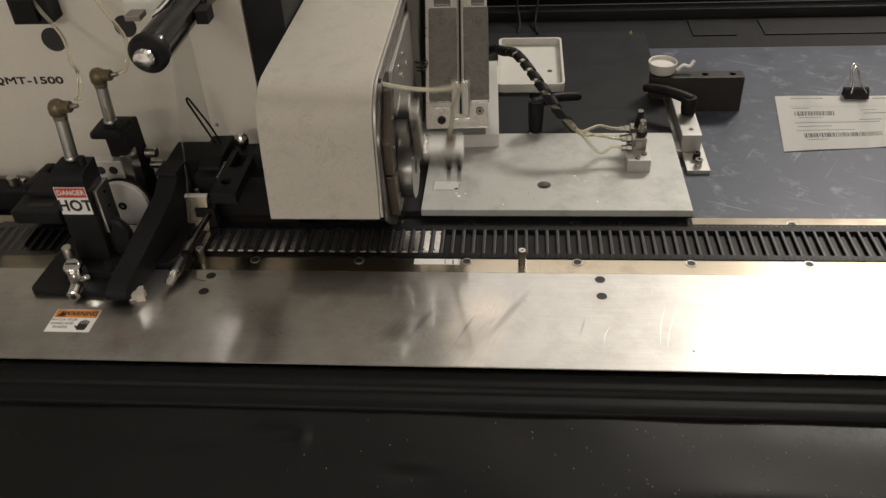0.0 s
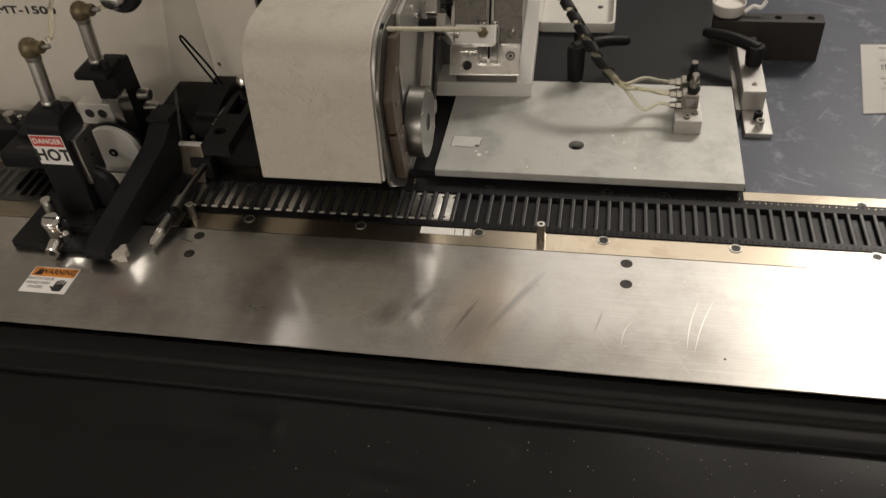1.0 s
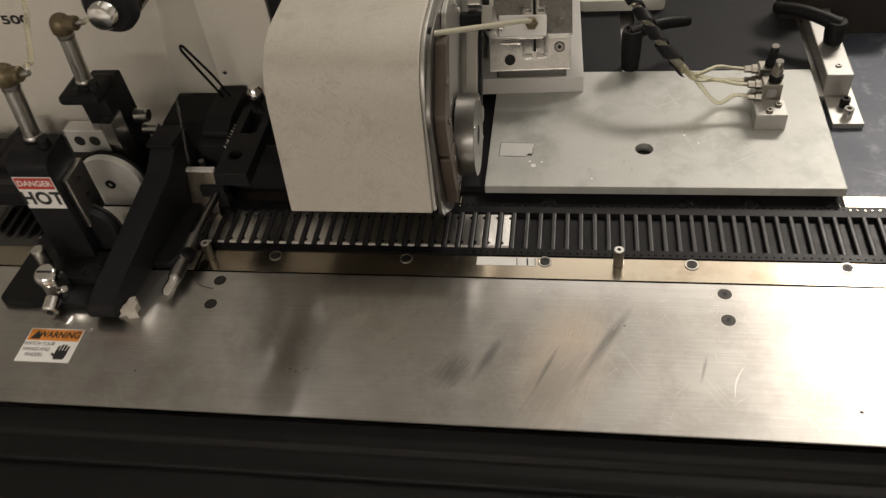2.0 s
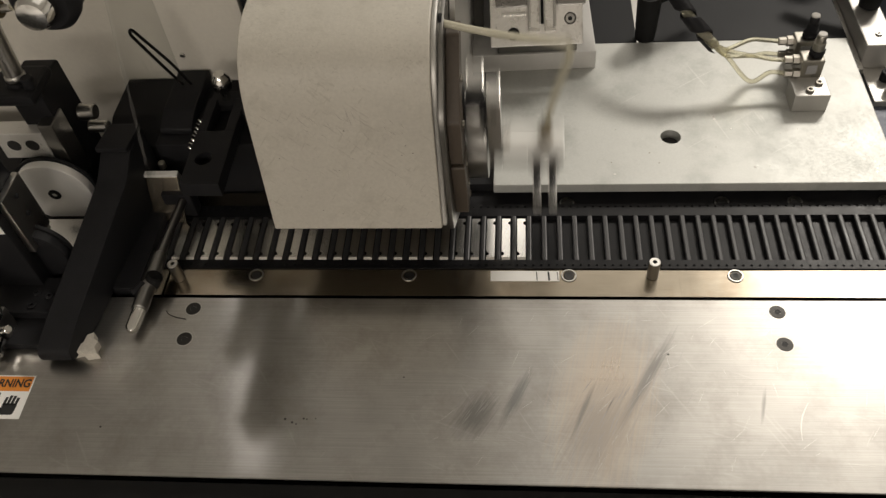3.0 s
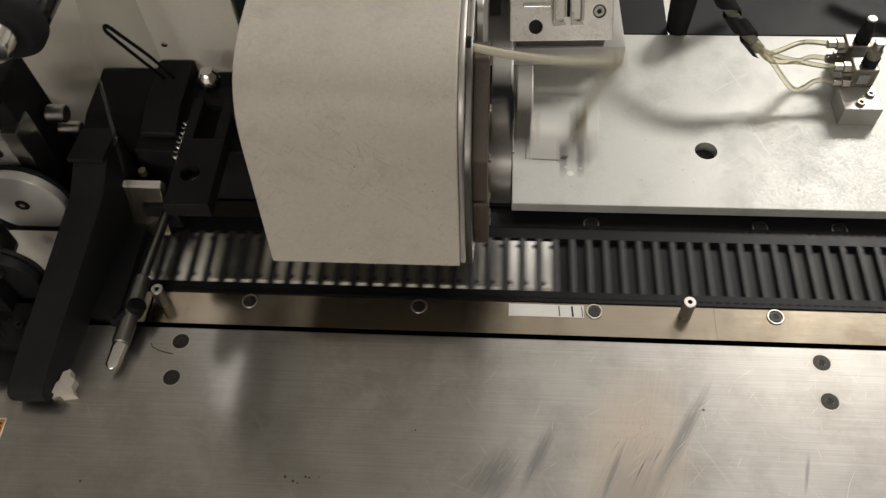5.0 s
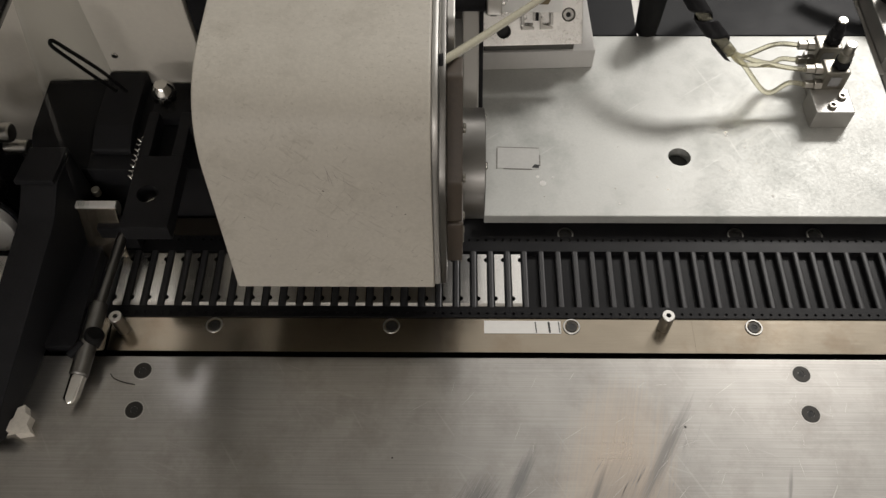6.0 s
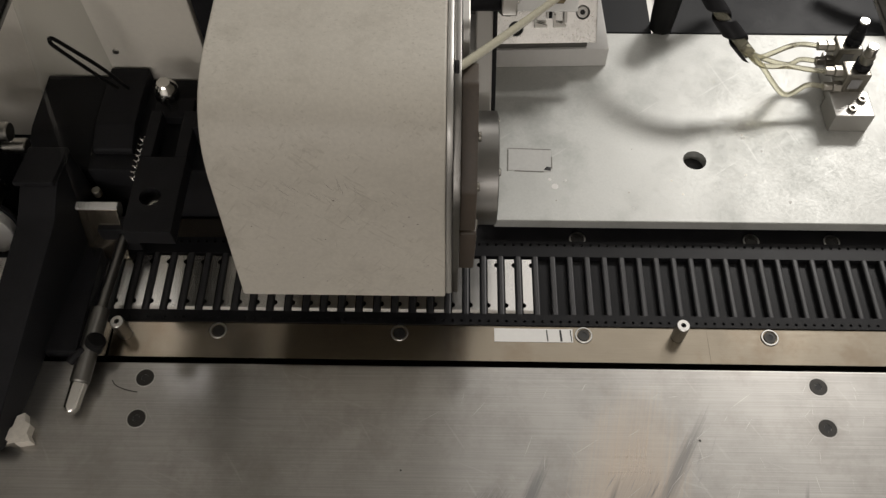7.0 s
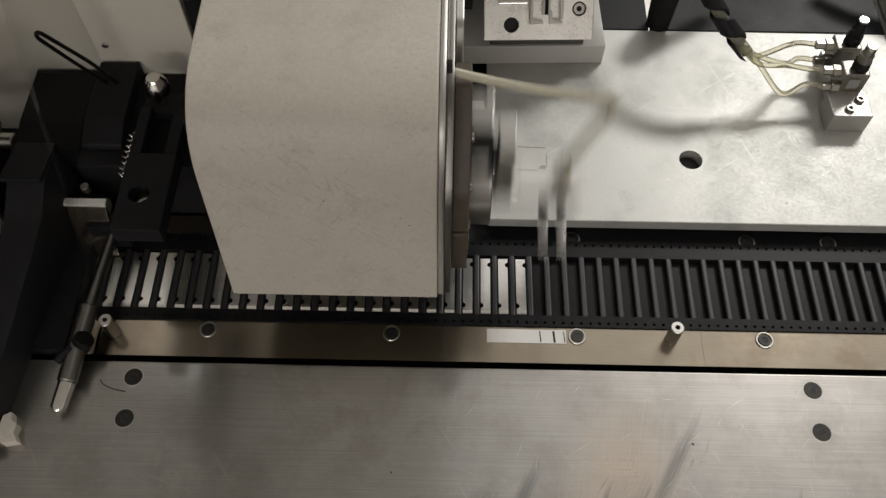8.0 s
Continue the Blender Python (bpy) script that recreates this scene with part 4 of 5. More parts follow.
solid("wheel_strip", box(-126, -92, 4, 30, 6, 7.2, 0.3), TIN, (-108, 20, 6), "bright strip of sealed cover film under the wheels", "film")

arm = thing("guard_arm", (-79, 20, 0), "black sloping guard arm beside the sealing wheels", "guard arm")
def slanted(bm, by=0.11):
    for v in bm.verts:
        v.co.x += by * v.co.y
    return bm


part("bar", slanted(prism(rounded([(62, 0), (62, 44), (46, 44), (32, 34), (-48, 15), (-58, 11), (-58, 3), (-40, 0)], [1, 2, 3, 4, 8, 4, 3, 3]), "x", -85, -69, 0.8)), BLACK, arm)
part("ledge", slanted(box(-86, -69, 43, 62, 44.1, 47, 0.6)), BLACK, arm)
chip = thing("wood_chip", (-72, -47, 0), "chip of pale wood wedged under the guard arm", "wood chip")
part("chip", prism([(-77, -54), (-73, -53), (-70.5, -55), (-64.5, -54), (-67, -50.5), (-66.5, -47), (-69, -45.5), (-70, -42), (-73, -43.5), (-73.5, -48), (-75.5, -49.5)], "z", 0.05, 5.2, 0.3), mat("pale_wood", (0.62, 0.58, 0.51), 0.8, 0, 0.15, 80, 600, 0.1), chip)

stop = thing("adjuster_knob", (-117, -45, 4.5), "bright slotted adjuster knob on the seal base", "knob")
part("block", box(-122, -112, -46, -36, 4.5, 18, 0.6), STEEL, stop)
part("knob", lathe((-117.5, -42, 18), (-117.5, -43, 25), [(0, 6.6), (0.7, 6.8), (0.9, 6.0), (1, 5.2)], 28), CHROME, stop)
part("slot", box(-122, -113, -43.6, -42.4, 24.6, 25.3, 0), INK, stop)
part("bolt", rod((-116.5, -48, 8), (-116, -57, 6), 4.8, 0.8, 20), CHROME, stop)
part("bolt_socket", rod((-116, -57, 5.5), (-116, -57.4, 5.4), 2.2, 0.1, 6), INK, stop)
part("pin", rod((-111, -47, 14), (-104, -50, 19), 2, 0.4, 16), CHROME, stop)
part("post_pin", rod((-124, -32, 5), (-124, -32, 32), 3.6, 0.6, 20), STEEL, stop)

# pivoting rod and bracket at the tape's exit
lever = thing("release_rod", (-50, -20, 0), "bright steel release rod with a black clamp collar", "release rod")
part("thin_rod", rod((-45, 42, 10), (-48.5, -4, 9), 2.4, 0.4), SATIN, lever)
part("sleeve", rod((-48, 4, 9), (-50, -30, 7), 4.0, 0.6), SATIN, lever)
part("tip", lathe((-50, -30, 7), (-51.5, -42, 5.5), [(0, 3.4), (0.85, 3.2), (1, 1.8)], 20), CHROME, lever)
part("collar", rod((-45, -12, 12), (-49, -14, 6), 4.2, 0.8), RUBBER, lever)
part("collar_screw", rod((-50, -16, 11), (-55, -22, 10), 1.8, 0.3, 12), BLACK, lever)
part("end_block", box(-56, -40, 40, 48, -2, 15, 0.6), BLACK, lever)
bracket = thing("film_bracket", (-57, 50, -4), "bent bright steel film bracket", "bracket")
part("lip", prism([(45.8, 22.6), (49.0, 23), (49.0, 24.6), (45.8, 24.2)], "x", -64, -45.5, 0.3), mat("bright_cut_edge", (0.86, 0.85, 0.82), 0.4, 0.35, 0.04, 90, 900), bracket)
part("face", prism([(47.4, 22.5), (45.9, 22.5), (36, -3), (37.5, -3)], "x", -63.5, -46, 0.2), RAIL, bracket)
part("roller", rod((-61, 51, 15), (-48, 51, 15), 4, 0.4), ALU, bracket)
part("screw", rod((-57, 56, 20), (-57, 56, 24), 2, 0.3, 14), NICKEL, bracket)

solid("exit_block", box(-71, -57, -14, 62, -10, 3, 0.8), BLACK, (-64, 20, -10), "black block where the tape leaves the track", "block")

# black film clamp between station and head
clamp = thing("film_clamp", (-40, 80, -14), "black anodised film clamp with a hinged lever", "clamp")
part("base", box(-60, 20, 62, 116, -14, 31, 1), BLACK, clamp)
part("left_jaw", prism(rounded([(66, -14), (66, 26), (84, 33), (116, 33), (116, -14)], [1, 2, 2, 1, 1]), "x", -90, -61, 0.8), BLACK, clamp)
part("tower", prism(rounded([(70, 31), (70, 35), (82, 39), (116, 39), (116, 31)], 1.5), "x", -58, -40, 0.8), BLACK, clamp)
part("right_tower", box(-12, 19, 76, 116, 31.1, 44, 0.8), BLACK, clamp)
lv = part("lever_plate", drilled_plate(-33, -12.5, 23, 62, 32, 41, [(-24.5, 41, 4.6)]), BLACK, clamp)
part("lever_arm", box(-33, -28, 62, 88, 33, 41, 0.6), BLACK, lv)
part("lever_arm", box(-18, -12.5, 62, 88, 33, 41, 0.6), BLACK, lv)
part("inner_screw", ring((-23.5, 40, 32.2), (-23.5, 40, 36), 3.2, 1.2, 16), CHROME, lv)
part("knob", lathe((-25.5, 94, 33), (-25.5, 94, 53), [(0, 2.5), (0.4, 2.5), (0.5, 4.8), (0.6, 5.6), (0.85, 5.2), (1, 3)], 28), CHROME, clamp, "bright domed knob")
part("stand", box(-34, -16, 88.2, 100, 31.2, 36, 0.6), BLACK, clamp)
coil = [(-36 + 1.1 * math.cos(a), 52 + 24 * a / (16 * math.pi), 37 + 1.1 * math.sin(a)) for a in [k * math.pi / 4 for k in range(65)]]
part("spring", hose(coil, 0.35, 6, 2), CHROME, clamp, "small bright coil spring")
cable = thing("sensor_cable", (-61, 108, 33), "thin black cable looped above the film clamp", "cable")
part("loop", hose([(-52, 106, 33), (-54, 94, 58), (-57, 84, 82), (-57.8, 81.5, 89), (-56.6, 82, 91), (-54.6, 86, 82), (-50, 95, 60), (-47, 102, 40)], 0.85, 10), RUBBER, cable)

# clear guard sheet
guard_thing = thing("clear_guard", (-58, 80, -3.5), "clear acrylic guard sheet with a slanted edge", "guard")
guard = part("sheet", prism([(30, -3.5), (116, -3.5), (116, 230), (114, 230), (72, 107)], "x", -59.5, -57.5, 0.2), GLASS, guard_thing)
for z in (20, 150):
    part("screw", ring((-57.5, 108, z), (-56.4, 108, z), 2.2, 1.0, 16), STEEL, guard_thing)
guard.visible_shadow = False

# what stands further along the tape's exit
cutter = thing("tape_cutter", (-165, 45, -14), "black slotted cutter block over the sealed tape", "cutter")
part("body", box(-196, -136, 48, 78, -14, 26, 1), BLACK, cutter)
part("bridge", box(-200, -160, 26, 50, 10, 22, 1.5), BLACK, cutter)
part("slot", box(-190, -168, 33, 38, 21.9, 22.3, 0), INK, cutter)
part("rail_top", box(-300, -135, 80, 102, -14, 5, 1), BLACK, cutter)
part("rib", slanted(box(-218, -209, 66, 102, 5.1, 21, 2), 0.12), BLACK, cutter)
part("stud", rod((-236, 92, 5), (-236, 92, 13), 4.5, 0.6, 20), STEEL, cutter)
part("stud", rod((-225, 90, 5), (-225, 90, 12), 2.2, 0.6, 16), CHROME, cutter)
part("side_handle", rod((-230, 20, 6), (-214, 6, 4), 6, 1), RUBBER, cutter)
cover = solid("clear_cover", box(-420, -130, -14, 48, 0.4, 2.2, 0.3), GLASS, (-270, 15, 0.4), "clear flat cover over the sealed tape", "cover")
cover.visible_shadow = False
solid("exit_rail", box(-420, -47, -12.5, 4.3, -13.5, -4, 0.5), RAIL, (-230, -4, -13.5), "dull steel rail along the tape exit", "rail")
solid("exit_rail", box(-420, -47, 48.8, 60, -13.5, -5, 0.5), RAIL, (-230, 54, -13.5), "dull steel rail along the tape exit", "rail")

# air lines to the seal cylinders
line = thing("air_line", (-100, 4, 125), "clear yellowish air line to the front cylinder", "air line", "air lines")
part("hose", hose([(-100, 3, 130.5), (-96, 4, 134), (-102, 20, 142), (-128, 60, 132), (-146, 90, 140), (-160, 95, 160), (-166, 97, 178)], 1.5, 10), TUBE, line)
line = thing("air_line", (-91, 52, 126), "clear yellowish air line to the rear cylinder", "air line", "air lines")
part("hose", hose([(-91, 52, 126.5), (-84, 54, 131), (-92, 80, 142), (-118, 105, 160), (-128, 106, 190), (-128, 106, 230)], 1.5, 10), TUBE, line)

# ---- feeder ----
# A chute that falls towards the tape: built flat, s up the chute and h off its face, then tipped about its lower edge.
CHUTE = mat("worn_bright_steel", (0.80, 0.785, 0.75), 0.30, 1.0, 0.10, 70, 1500, 0.05, (1, 0.05, 1), 0.08, (0.60, 0.58, 0.55), 90, 0.55)
DULL = mat("dull_ground_steel", (0.25, 0.243, 0.23), 0.28, 1.0, 0.10, 60, 1500, 0.03, (1, 0.05, 1), 0.08, (0.17, 0.165, 0.155), 70, 0.55)
WHITE_PLASTIC = mat("white_plastic", (0.60, 0.59, 0.565), 0.5, 0, 0.05, 40, 400, 0.05)
FEED_Y, FEED_Z, SLOPE, ASKEW = 144.0, 29.0, 50.0, 2.0
feeder = thing("strip_feeder", (150, 150, 6), "two-lane sloping strip feeder with steel clamp blocks", "feeder")


def tipped(bm):
    """From chute millimetres (x, s, h) into the world."""
    c, n = math.cos(radians(SLOPE)), math.sin(radians(SLOPE))
    for v in bm.verts:
        v.co = Vector((v.co.x, FEED_Y + v.co.y * c - v.co.z * n, FEED_Z + v.co.y * n + v.co.z * c))
    return bm


def on_chute(s, h):
    c, n = math.cos(radians(SLOPE)), math.sin(radians(SLOPE))
    return FEED_Y + s * c - h * n, FEED_Z + s * n + h * c


part("base", box(107, 182.5, 150, 300, 6.05, 18.5, 0.7), WHITE_PLASTIC, feeder, "white plastic base block")
part("cheek", prism(rounded([(151, 18.6), (151, 28), (252, 148), (290, 148), (290, 18.6)], [1, 2, 4, 3, 1]), "x", 124, 171, 0.6), SATIN, feeder, "dark steel wedge under the chute")
part("chute_plate", tipped(drilled_plate(120, 173.5, 0, 150, -4.5, 0, [(133.5, 7.2, 3.7), (166.3, 14.6, 3.5)])), CHUTE, feeder)
part("hole_floor", tipped(rod((133.5, 7.2, -4.4), (133.5, 7.2, -3.9), 3.7, 0.1, 20)), INK, feeder)
screw_p = part("plate_screw", tipped(ring((166.3, 14.6, -3.0), (166.3, 14.6, -0.6), 2.9, 1.3, 20)), STEEL, feeder)
part("screw_socket", tipped(rod((166.3, 14.6, -3.2), (166.3, 14.6, -2.2), 1.5, 0.1, 6)), INK, screw_p)
for outline, xs in (([(123.5, 22), (141.6, 22), (141.6, 40), (147.4, 40), (147.4, 103), (123.5, 103)], (135.5, 135.5)),
                    ([(158.4, 22), (174.6, 22), (174.6, 103), (153.4, 103), (153.4, 40), (158.4, 40)], (166.5, 166.5))):
    cb = part("clamp_block", tipped(prism(rounded(outline, [1.5, 0.5, 0.5, 0.5, 1.5, 1.5]), "z", 0.1, 6.5, 0.7)), DULL, feeder)
    for x, q in zip(xs, (30, 91)):
        part("screw_well", tipped(ring((x, q, 6.45), (x, q, 6.75), 3.6, 2.9, 24)), SATIN, cb)
        part("block_screw", tipped(socket_screw(x, q, 5.6, 2.6)), SATIN, cb)
# end stops and lips at the foot of the lanes
part("lip", tipped(box(127, 141, 17.2, 19.0, 0.1, 2.6, 0.3)), CHROME, feeder)
for x0, x1 in ((142.2, 148.6), (151.4, 157.8)):
    part("end_stop", tipped(prism(rounded([(x0, 7.6), (x1, 7.6), (x1, 9.2), (x0 + 1.4, 10.2), (x0 + 1.4, 14), (x0, 14)], 0.4), "z", 0.1, 3.2, 0.3)), CHROME, feeder)
for x0, x1 in ((142.0, 143.4), (156.6, 158.0)):
    part("lane_wall", tipped(box(x0, x1, 10, 40, 0.1, 4.2, 0.3)), STEEL, feeder)
for x0 in (148.3, 150.9):
    part("lane_wall", tipped(box(x0, x0 + 0.9, 12, 150, 0.1, 3.4, 0.2)), STEEL, feeder)
for x0, x1 in ((147.6, 148.2), (152.0, 153.2)):
    part("lane_edge", tipped(box(x0, x1, 40, 150, 0.1, 7.0, 0.2)), CHROME, feeder)
part("lane_gap", tipped(box(149.2, 150.9, 12, 150, 0.1, 1.4, 0.2)), BLACK, feeder)
for x0, x1 in ((128, 142), (160, 171)):
    part("upper_guide", tipped(box(x0, x1, 106, 150, 0.1, 5.0, 0.6)), SATIN, feeder)
part("tall_plate", box(108, 116, 176, 300, 18.6, 132, 0.6), SATIN, feeder)

# the whole feeder is set slightly askew, turning about its pick-up end
feeder.rotation_euler = (0, 0, radians(ASKEW))

QUEUE = []
PICK_S, STEP = 24.0, 28.2
for k in range(10):
    for x in (146.0, 154.0):
        QUEUE.append((k, x, metal_strip(x, *on_chute(PICK_S + STEP * k, 0.8))))

wires = thing("feeder_wire", (116, 176, 76), "thin dark wires beside the feeder", "wire")
part("strand", hose([(109, 178, 76), (114, 171, 77), (120, 172, 79), (121, 176, 74), (116, 180, 72)], 0.6, 6), RUBBER, wires)
part("strand", hose([(109, 180, 70), (114, 172, 72), (120, 173, 73), (119, 178, 69)], 0.6, 6), RUBBER, wires)
part("strand", hose([(110, 178, 66), (113, 173, 69), (119, 171, 68)], 0.5, 6), RUBBER, wires)

tray = thing("shallow_tray", (210, 310, 5.5), "shallow off-white metal tray with a drilled floor", "tray")
WHITE = mat("off_white_enamel", (0.66, 0.65, 0.60), 0.4, 0, 0.06, 40, 400, 0.05, dirt=(0.5, 0.48, 0.42), dirt_scale=40, dirt_cut=0.62)
floor_pts = rounded([(178, 256), (243, 256), (243, 366), (178, 366)], 6)
part("floor", prism(floor_pts, "z", 5.6, 7, 0.2), WHITE, tray)
bm = bmesh.new()
loops = []
for inset, z in ((0, 5.6), (-0.5, 14.5), (1.5, 14.5), (2.2, 7.2)):
    pts = rounded([(178 + inset, 256 + inset), (243 - inset, 256 + inset), (243 - inset, 366 - inset), (178 + inset, 366 - inset)], 6)
    loops.append([bm.verts.new((x, y, z)) for x, y in pts])
for u, v in zip(loops, loops[1:]):
    for i in range(len(u)):
        j = (i + 1) % len(u)
        bm.faces.new((u[i], u[j], v[j], v[i]))
part("rim", bm, WHITE, tray)
part("drain_hole", rod((230, 300, 7.0), (230, 300, 7.3), 2.6, 0.1, 20), INK, tray)

# ---- valves on the base plate ----
valves = thing("valve_manifold", (298, 120, 6), "aluminium manifold block with two small throttle valves", "valve block")
part("block", box(288.5, 307.5, 109, 125, 6.05, 17.5, 0.5), ALU, valves)
part("rear_block", box(292, 307, 125.1, 153, 6.05, 16, 0.5), ALU, valves)
for x, y in ((297, 113), (303, 119)):
    part("socket_screw", socket_screw(x, y, 17.5, 2.2), NICKEL, valves)
for y in (129, 146):
    v = part("valve_body", box(293, 305, y - 4.5, y + 5.5, 16.1, 29, 0.8), NICKEL, valves)
    part("valve_mark", box(296, 301.5, y - 4.75, y - 4.52, 20, 26, 0), GREYINK, v)
    part("stem_nut", rod((301, y + 1, 29.1), (301, y + 1, 33), 4.4, 0.5, 6), BLACK, v)
    part("stem", lathe((301, y + 1, 33), (301, y + 1, 42), [(0, 3.3), (0.5, 3.3), (0.55, 2.6), (0.9, 2.6), (1, 2)], 20), BLACK if y > 140 else NICKEL, v)
    part("stem_cap", rod((301, y + 1, 42), (301, y + 1, 43.2), 2.6, 0.4, 20), CHROME, v)
    for dz, dy in ((25, 2), (19.5, -3)):
        part("fitting", lathe((293, y + dy, dz), (285, y + dy, dz), [(0, 3.0), (0.45, 3.0), (0.5, 2.3), (1, 2.3)], 6), NICKEL, v)

loom = thing("hose_loom", (215, 165, 30), "air hoses wrapped in black spiral sleeving", "hose")
route = [(168, 296, 30), (176, 276, 42), (184, 240, 56), (198, 208, 66), (217, 166, 59), (232, 143, 46), (246, 133, 34)]
part("core", hose(route, 2.8, 14, 10), TUBE, loom)
curve = smooth_path(route, 14)
total = len(curve)
bm = bmesh.new()
turns = 13
path_len = [0.0]
for p, q in zip(curve, curve[1:]):
    path_len.append(path_len[-1] + (q - p).length)


def on_route(s):
    want = s * path_len[-1]
    i = min(max(j for j in range(total) if path_len[j] <= want + 1e-9), total - 2)
    f = (want - path_len[i]) / (path_len[i + 1] - path_len[i])
    return curve[i].lerp(curve[i + 1], f), (curve[i + 1] - curve[i]).normalized()


steps = turns * 20
edges = []
for k in range(steps + 1):
    s = k / steps * 0.985
    p, d = on_route(s)
    side = d.cross(Vector((0, 0, 1))).normalized()
    top = side.cross(d)
    a = 2 * math.pi * turns * k / steps
    out = math.cos(a) * side + math.sin(a) * top
    half = 0.37 * path_len[-1] * 0.985 / turns
    edges.append([bm.verts.new(p + d * e + out * r) for e, r in ((-half, 3.9), (-half * 0.8, 4.5), (half * 0.8, 4.5), (half, 3.9))])
for u, v in zip(edges, edges[1:]):
    for i in range(3):
        bm.faces.new((u[i], u[i + 1], v[i + 1], v[i]))
part("spiral_sleeve", bm, BLACK, loom, "black spiral wrap")
for y, dz, dy, low in ((129, 25, 2, 30), (129, 19.5, -3, 17), (146, 25, 2, 33), (146, 19.5, -3, 27)):
    part("hose_tail", hose([(243, 135, 36), (252, 130 + (y - 129) * 0.3, 30), (266, 130 + (y - 134) * 0.6 + (-4 if dy < 0 else 2), low), (277, y + dy, dz + 1), (285.5, y + dy, dz)], 1.3, 10), TUBE, loom)

# ---- clamp lever in the slot behind the plate ----
def clamp_lever(hub, tip, low, label, bare=8.0):
    c = thing("clamp_lever", (hub[0], hub[1], low), label, "clamp lever", "clamp levers")
    x, y, z = hub
    part("hub", lathe((x, y, low + bare), (x, y, z + 3), [(0, 6.0), (0.3, 6.6), (0.85, 7.2), (1, 6.2)], 28), RUBBER, c)
    part("stud", rod((x, y, low), (x, y, low + bare + 0.2), 3.4, 0.4, 20), CHROME, c)
    a, b = Vector(hub), Vector(tip)
    pts = [a - (b - a).normalized() * 2, a.lerp(b, 0.25) + Vector((0, 0, 2)), a.lerp(b, 0.6) + Vector((0, 0, 2.5)), b]
    part("handle", hose(pts, 4.6, 14, 8, lambda s: 1.15 - 0.30 * s if s < 0.97 else 0.7), RUBBER, c)
    part("hub_screw", ring((x, y, z + 3), (x, y, z + 3.6), 2.6, 1.2, 16), STEEL, c)


clamp_lever((214.5, 180, 33), (254, 203, 28), -2, "black plastic clamp lever behind the base plate")
side_clamp = thing("side_clamp", (348, 200, -8), "aluminium clamp block bolted to the table top", "clamp block")
part("foot", box(341.5, 361, 128, 190, -8, -4, 0.5), ALU, side_clamp)
part("block", box(340, 357, 158, 262, -3.9, 13, 0.8), ALU, side_clamp)
part("edge_bar", box(335.5, 339.5, 150, 262, -8, 2, 0.4), STEEL, side_clamp)
for y in (136, 147):
    part("cap_screw", ring((352, y, -4), (352, y, 2.5), 3.2, 1.5, 20), CHROME if y < 140 else BLACK, side_clamp)
part("cap_screw", ring((349, 168, 13), (349, 168, 14), 2, 0.9, 16), STEEL, side_clamp)
clamp_lever((350, 196, 27), (313, 219, 28), 13, "black plastic clamp lever on the side clamp", 1.0)

bar = thing("stop_bar", (370, 246, -8), "black stop bar standing on edge with a silver dish knob", "stop bar")
part("bar", drilled_plate(322, 407, 240, 254, -8, 27, [(372, 247, 3), (397, 247, 3)]), mat("brown_black_anodised", (0.022, 0.018, 0.015), 0.4, 0.0, 0.2, 40, 900, 0.05, spec=0.35), bar)
part("foot", box(330, 356, 254.1, 264, -8, 10, 1), BLACK, bar)
part("dish", lathe((333, 252, 27.1), (333, 252, 38.5), [(0, 8), (0.1, 11.2), (0.2, 12), (0.96, 13.4), (1, 13.0), (0.97, 12.2), (0.72, 11.2), (0.68, 0)], 48), mat("matt_pale_metal", (0.60, 0.58, 0.54), 0.6, 0.3, 0.08, 60, 900, 0.1), bar, "silver dish-topped knob")
part("tie", hose([(346, 250, 30), (352, 252, 34), (358, 252, 33), (362, 254, 38)], 1.6, 8), PAPER, bar, "stub of white cable tie")
part("tag", box(318, 326, 236, 239.8, 14, 17, 0.3), PAPER, bar)

# ---- paper with clip ----
sheet = thing("job_paper", (490, 215, -8), "white printed job slip with barcodes, curled at a corner", "paper")


def on_paper(u, v):
    """Paper millimetres, u across and v down from its top left corner, in the world."""
    x = 446 + u * 0.999 - v * 0.15
    y = 268.5 - u * 0.005 - v * 0.985 + (u * v * 0.0009)
    lift = 0.35 + 9 * max(0.0, (u - 70) / 80) ** 2 * max(0.0, (v - 50) / 56) + 0.3 * math.sin(u * 0.06)
    return Vector((x, y, -8 + 0.4 + lift))


bm = bmesh.new()
nu, nv = 24, 14
pts = [[bm.verts.new(on_paper(150 * i / nu, 106 * j / nv)) for i in range(nu + 1)] for j in range(nv + 1)]
for a, b in zip(pts, pts[1:]):
    for i in range(nu):
        bm.faces.new((b[i], b[i + 1], a[i + 1], a[i]))
bmesh.ops.solidify(bm, geom=bm.faces[:], thickness=-0.15)
part("slip", bm, PAPER, sheet)


def print_bar(name, u, v, w, h, material=INK):
    bm = bmesh.new()
    n = max(1, int(w / 8))
    rows = [[bm.verts.new(on_paper(u + w * i / n, v + dv) + Vector((0, 0, 0.12))) for i in range(n + 1)] for dv in (0, h)]
    for i in range(n):
        bm.faces.new((rows[1][i], rows[1][i + 1], rows[0][i + 1], rows[0][i]))
    part(name, bm, material, sheet)


rng = random.Random(4)
for u0, v0, width, high in ((15, 33, 36, 9), (20, 76, 68, 8)):
    u = u0
    while u < u0 + width:
        w = rng.choice((0.5, 0.5, 0.9, 1.4))
        print_bar("barcode_bar", u, v0, w, high)
        u += w + rng.choice((0.5, 0.7, 1.1))
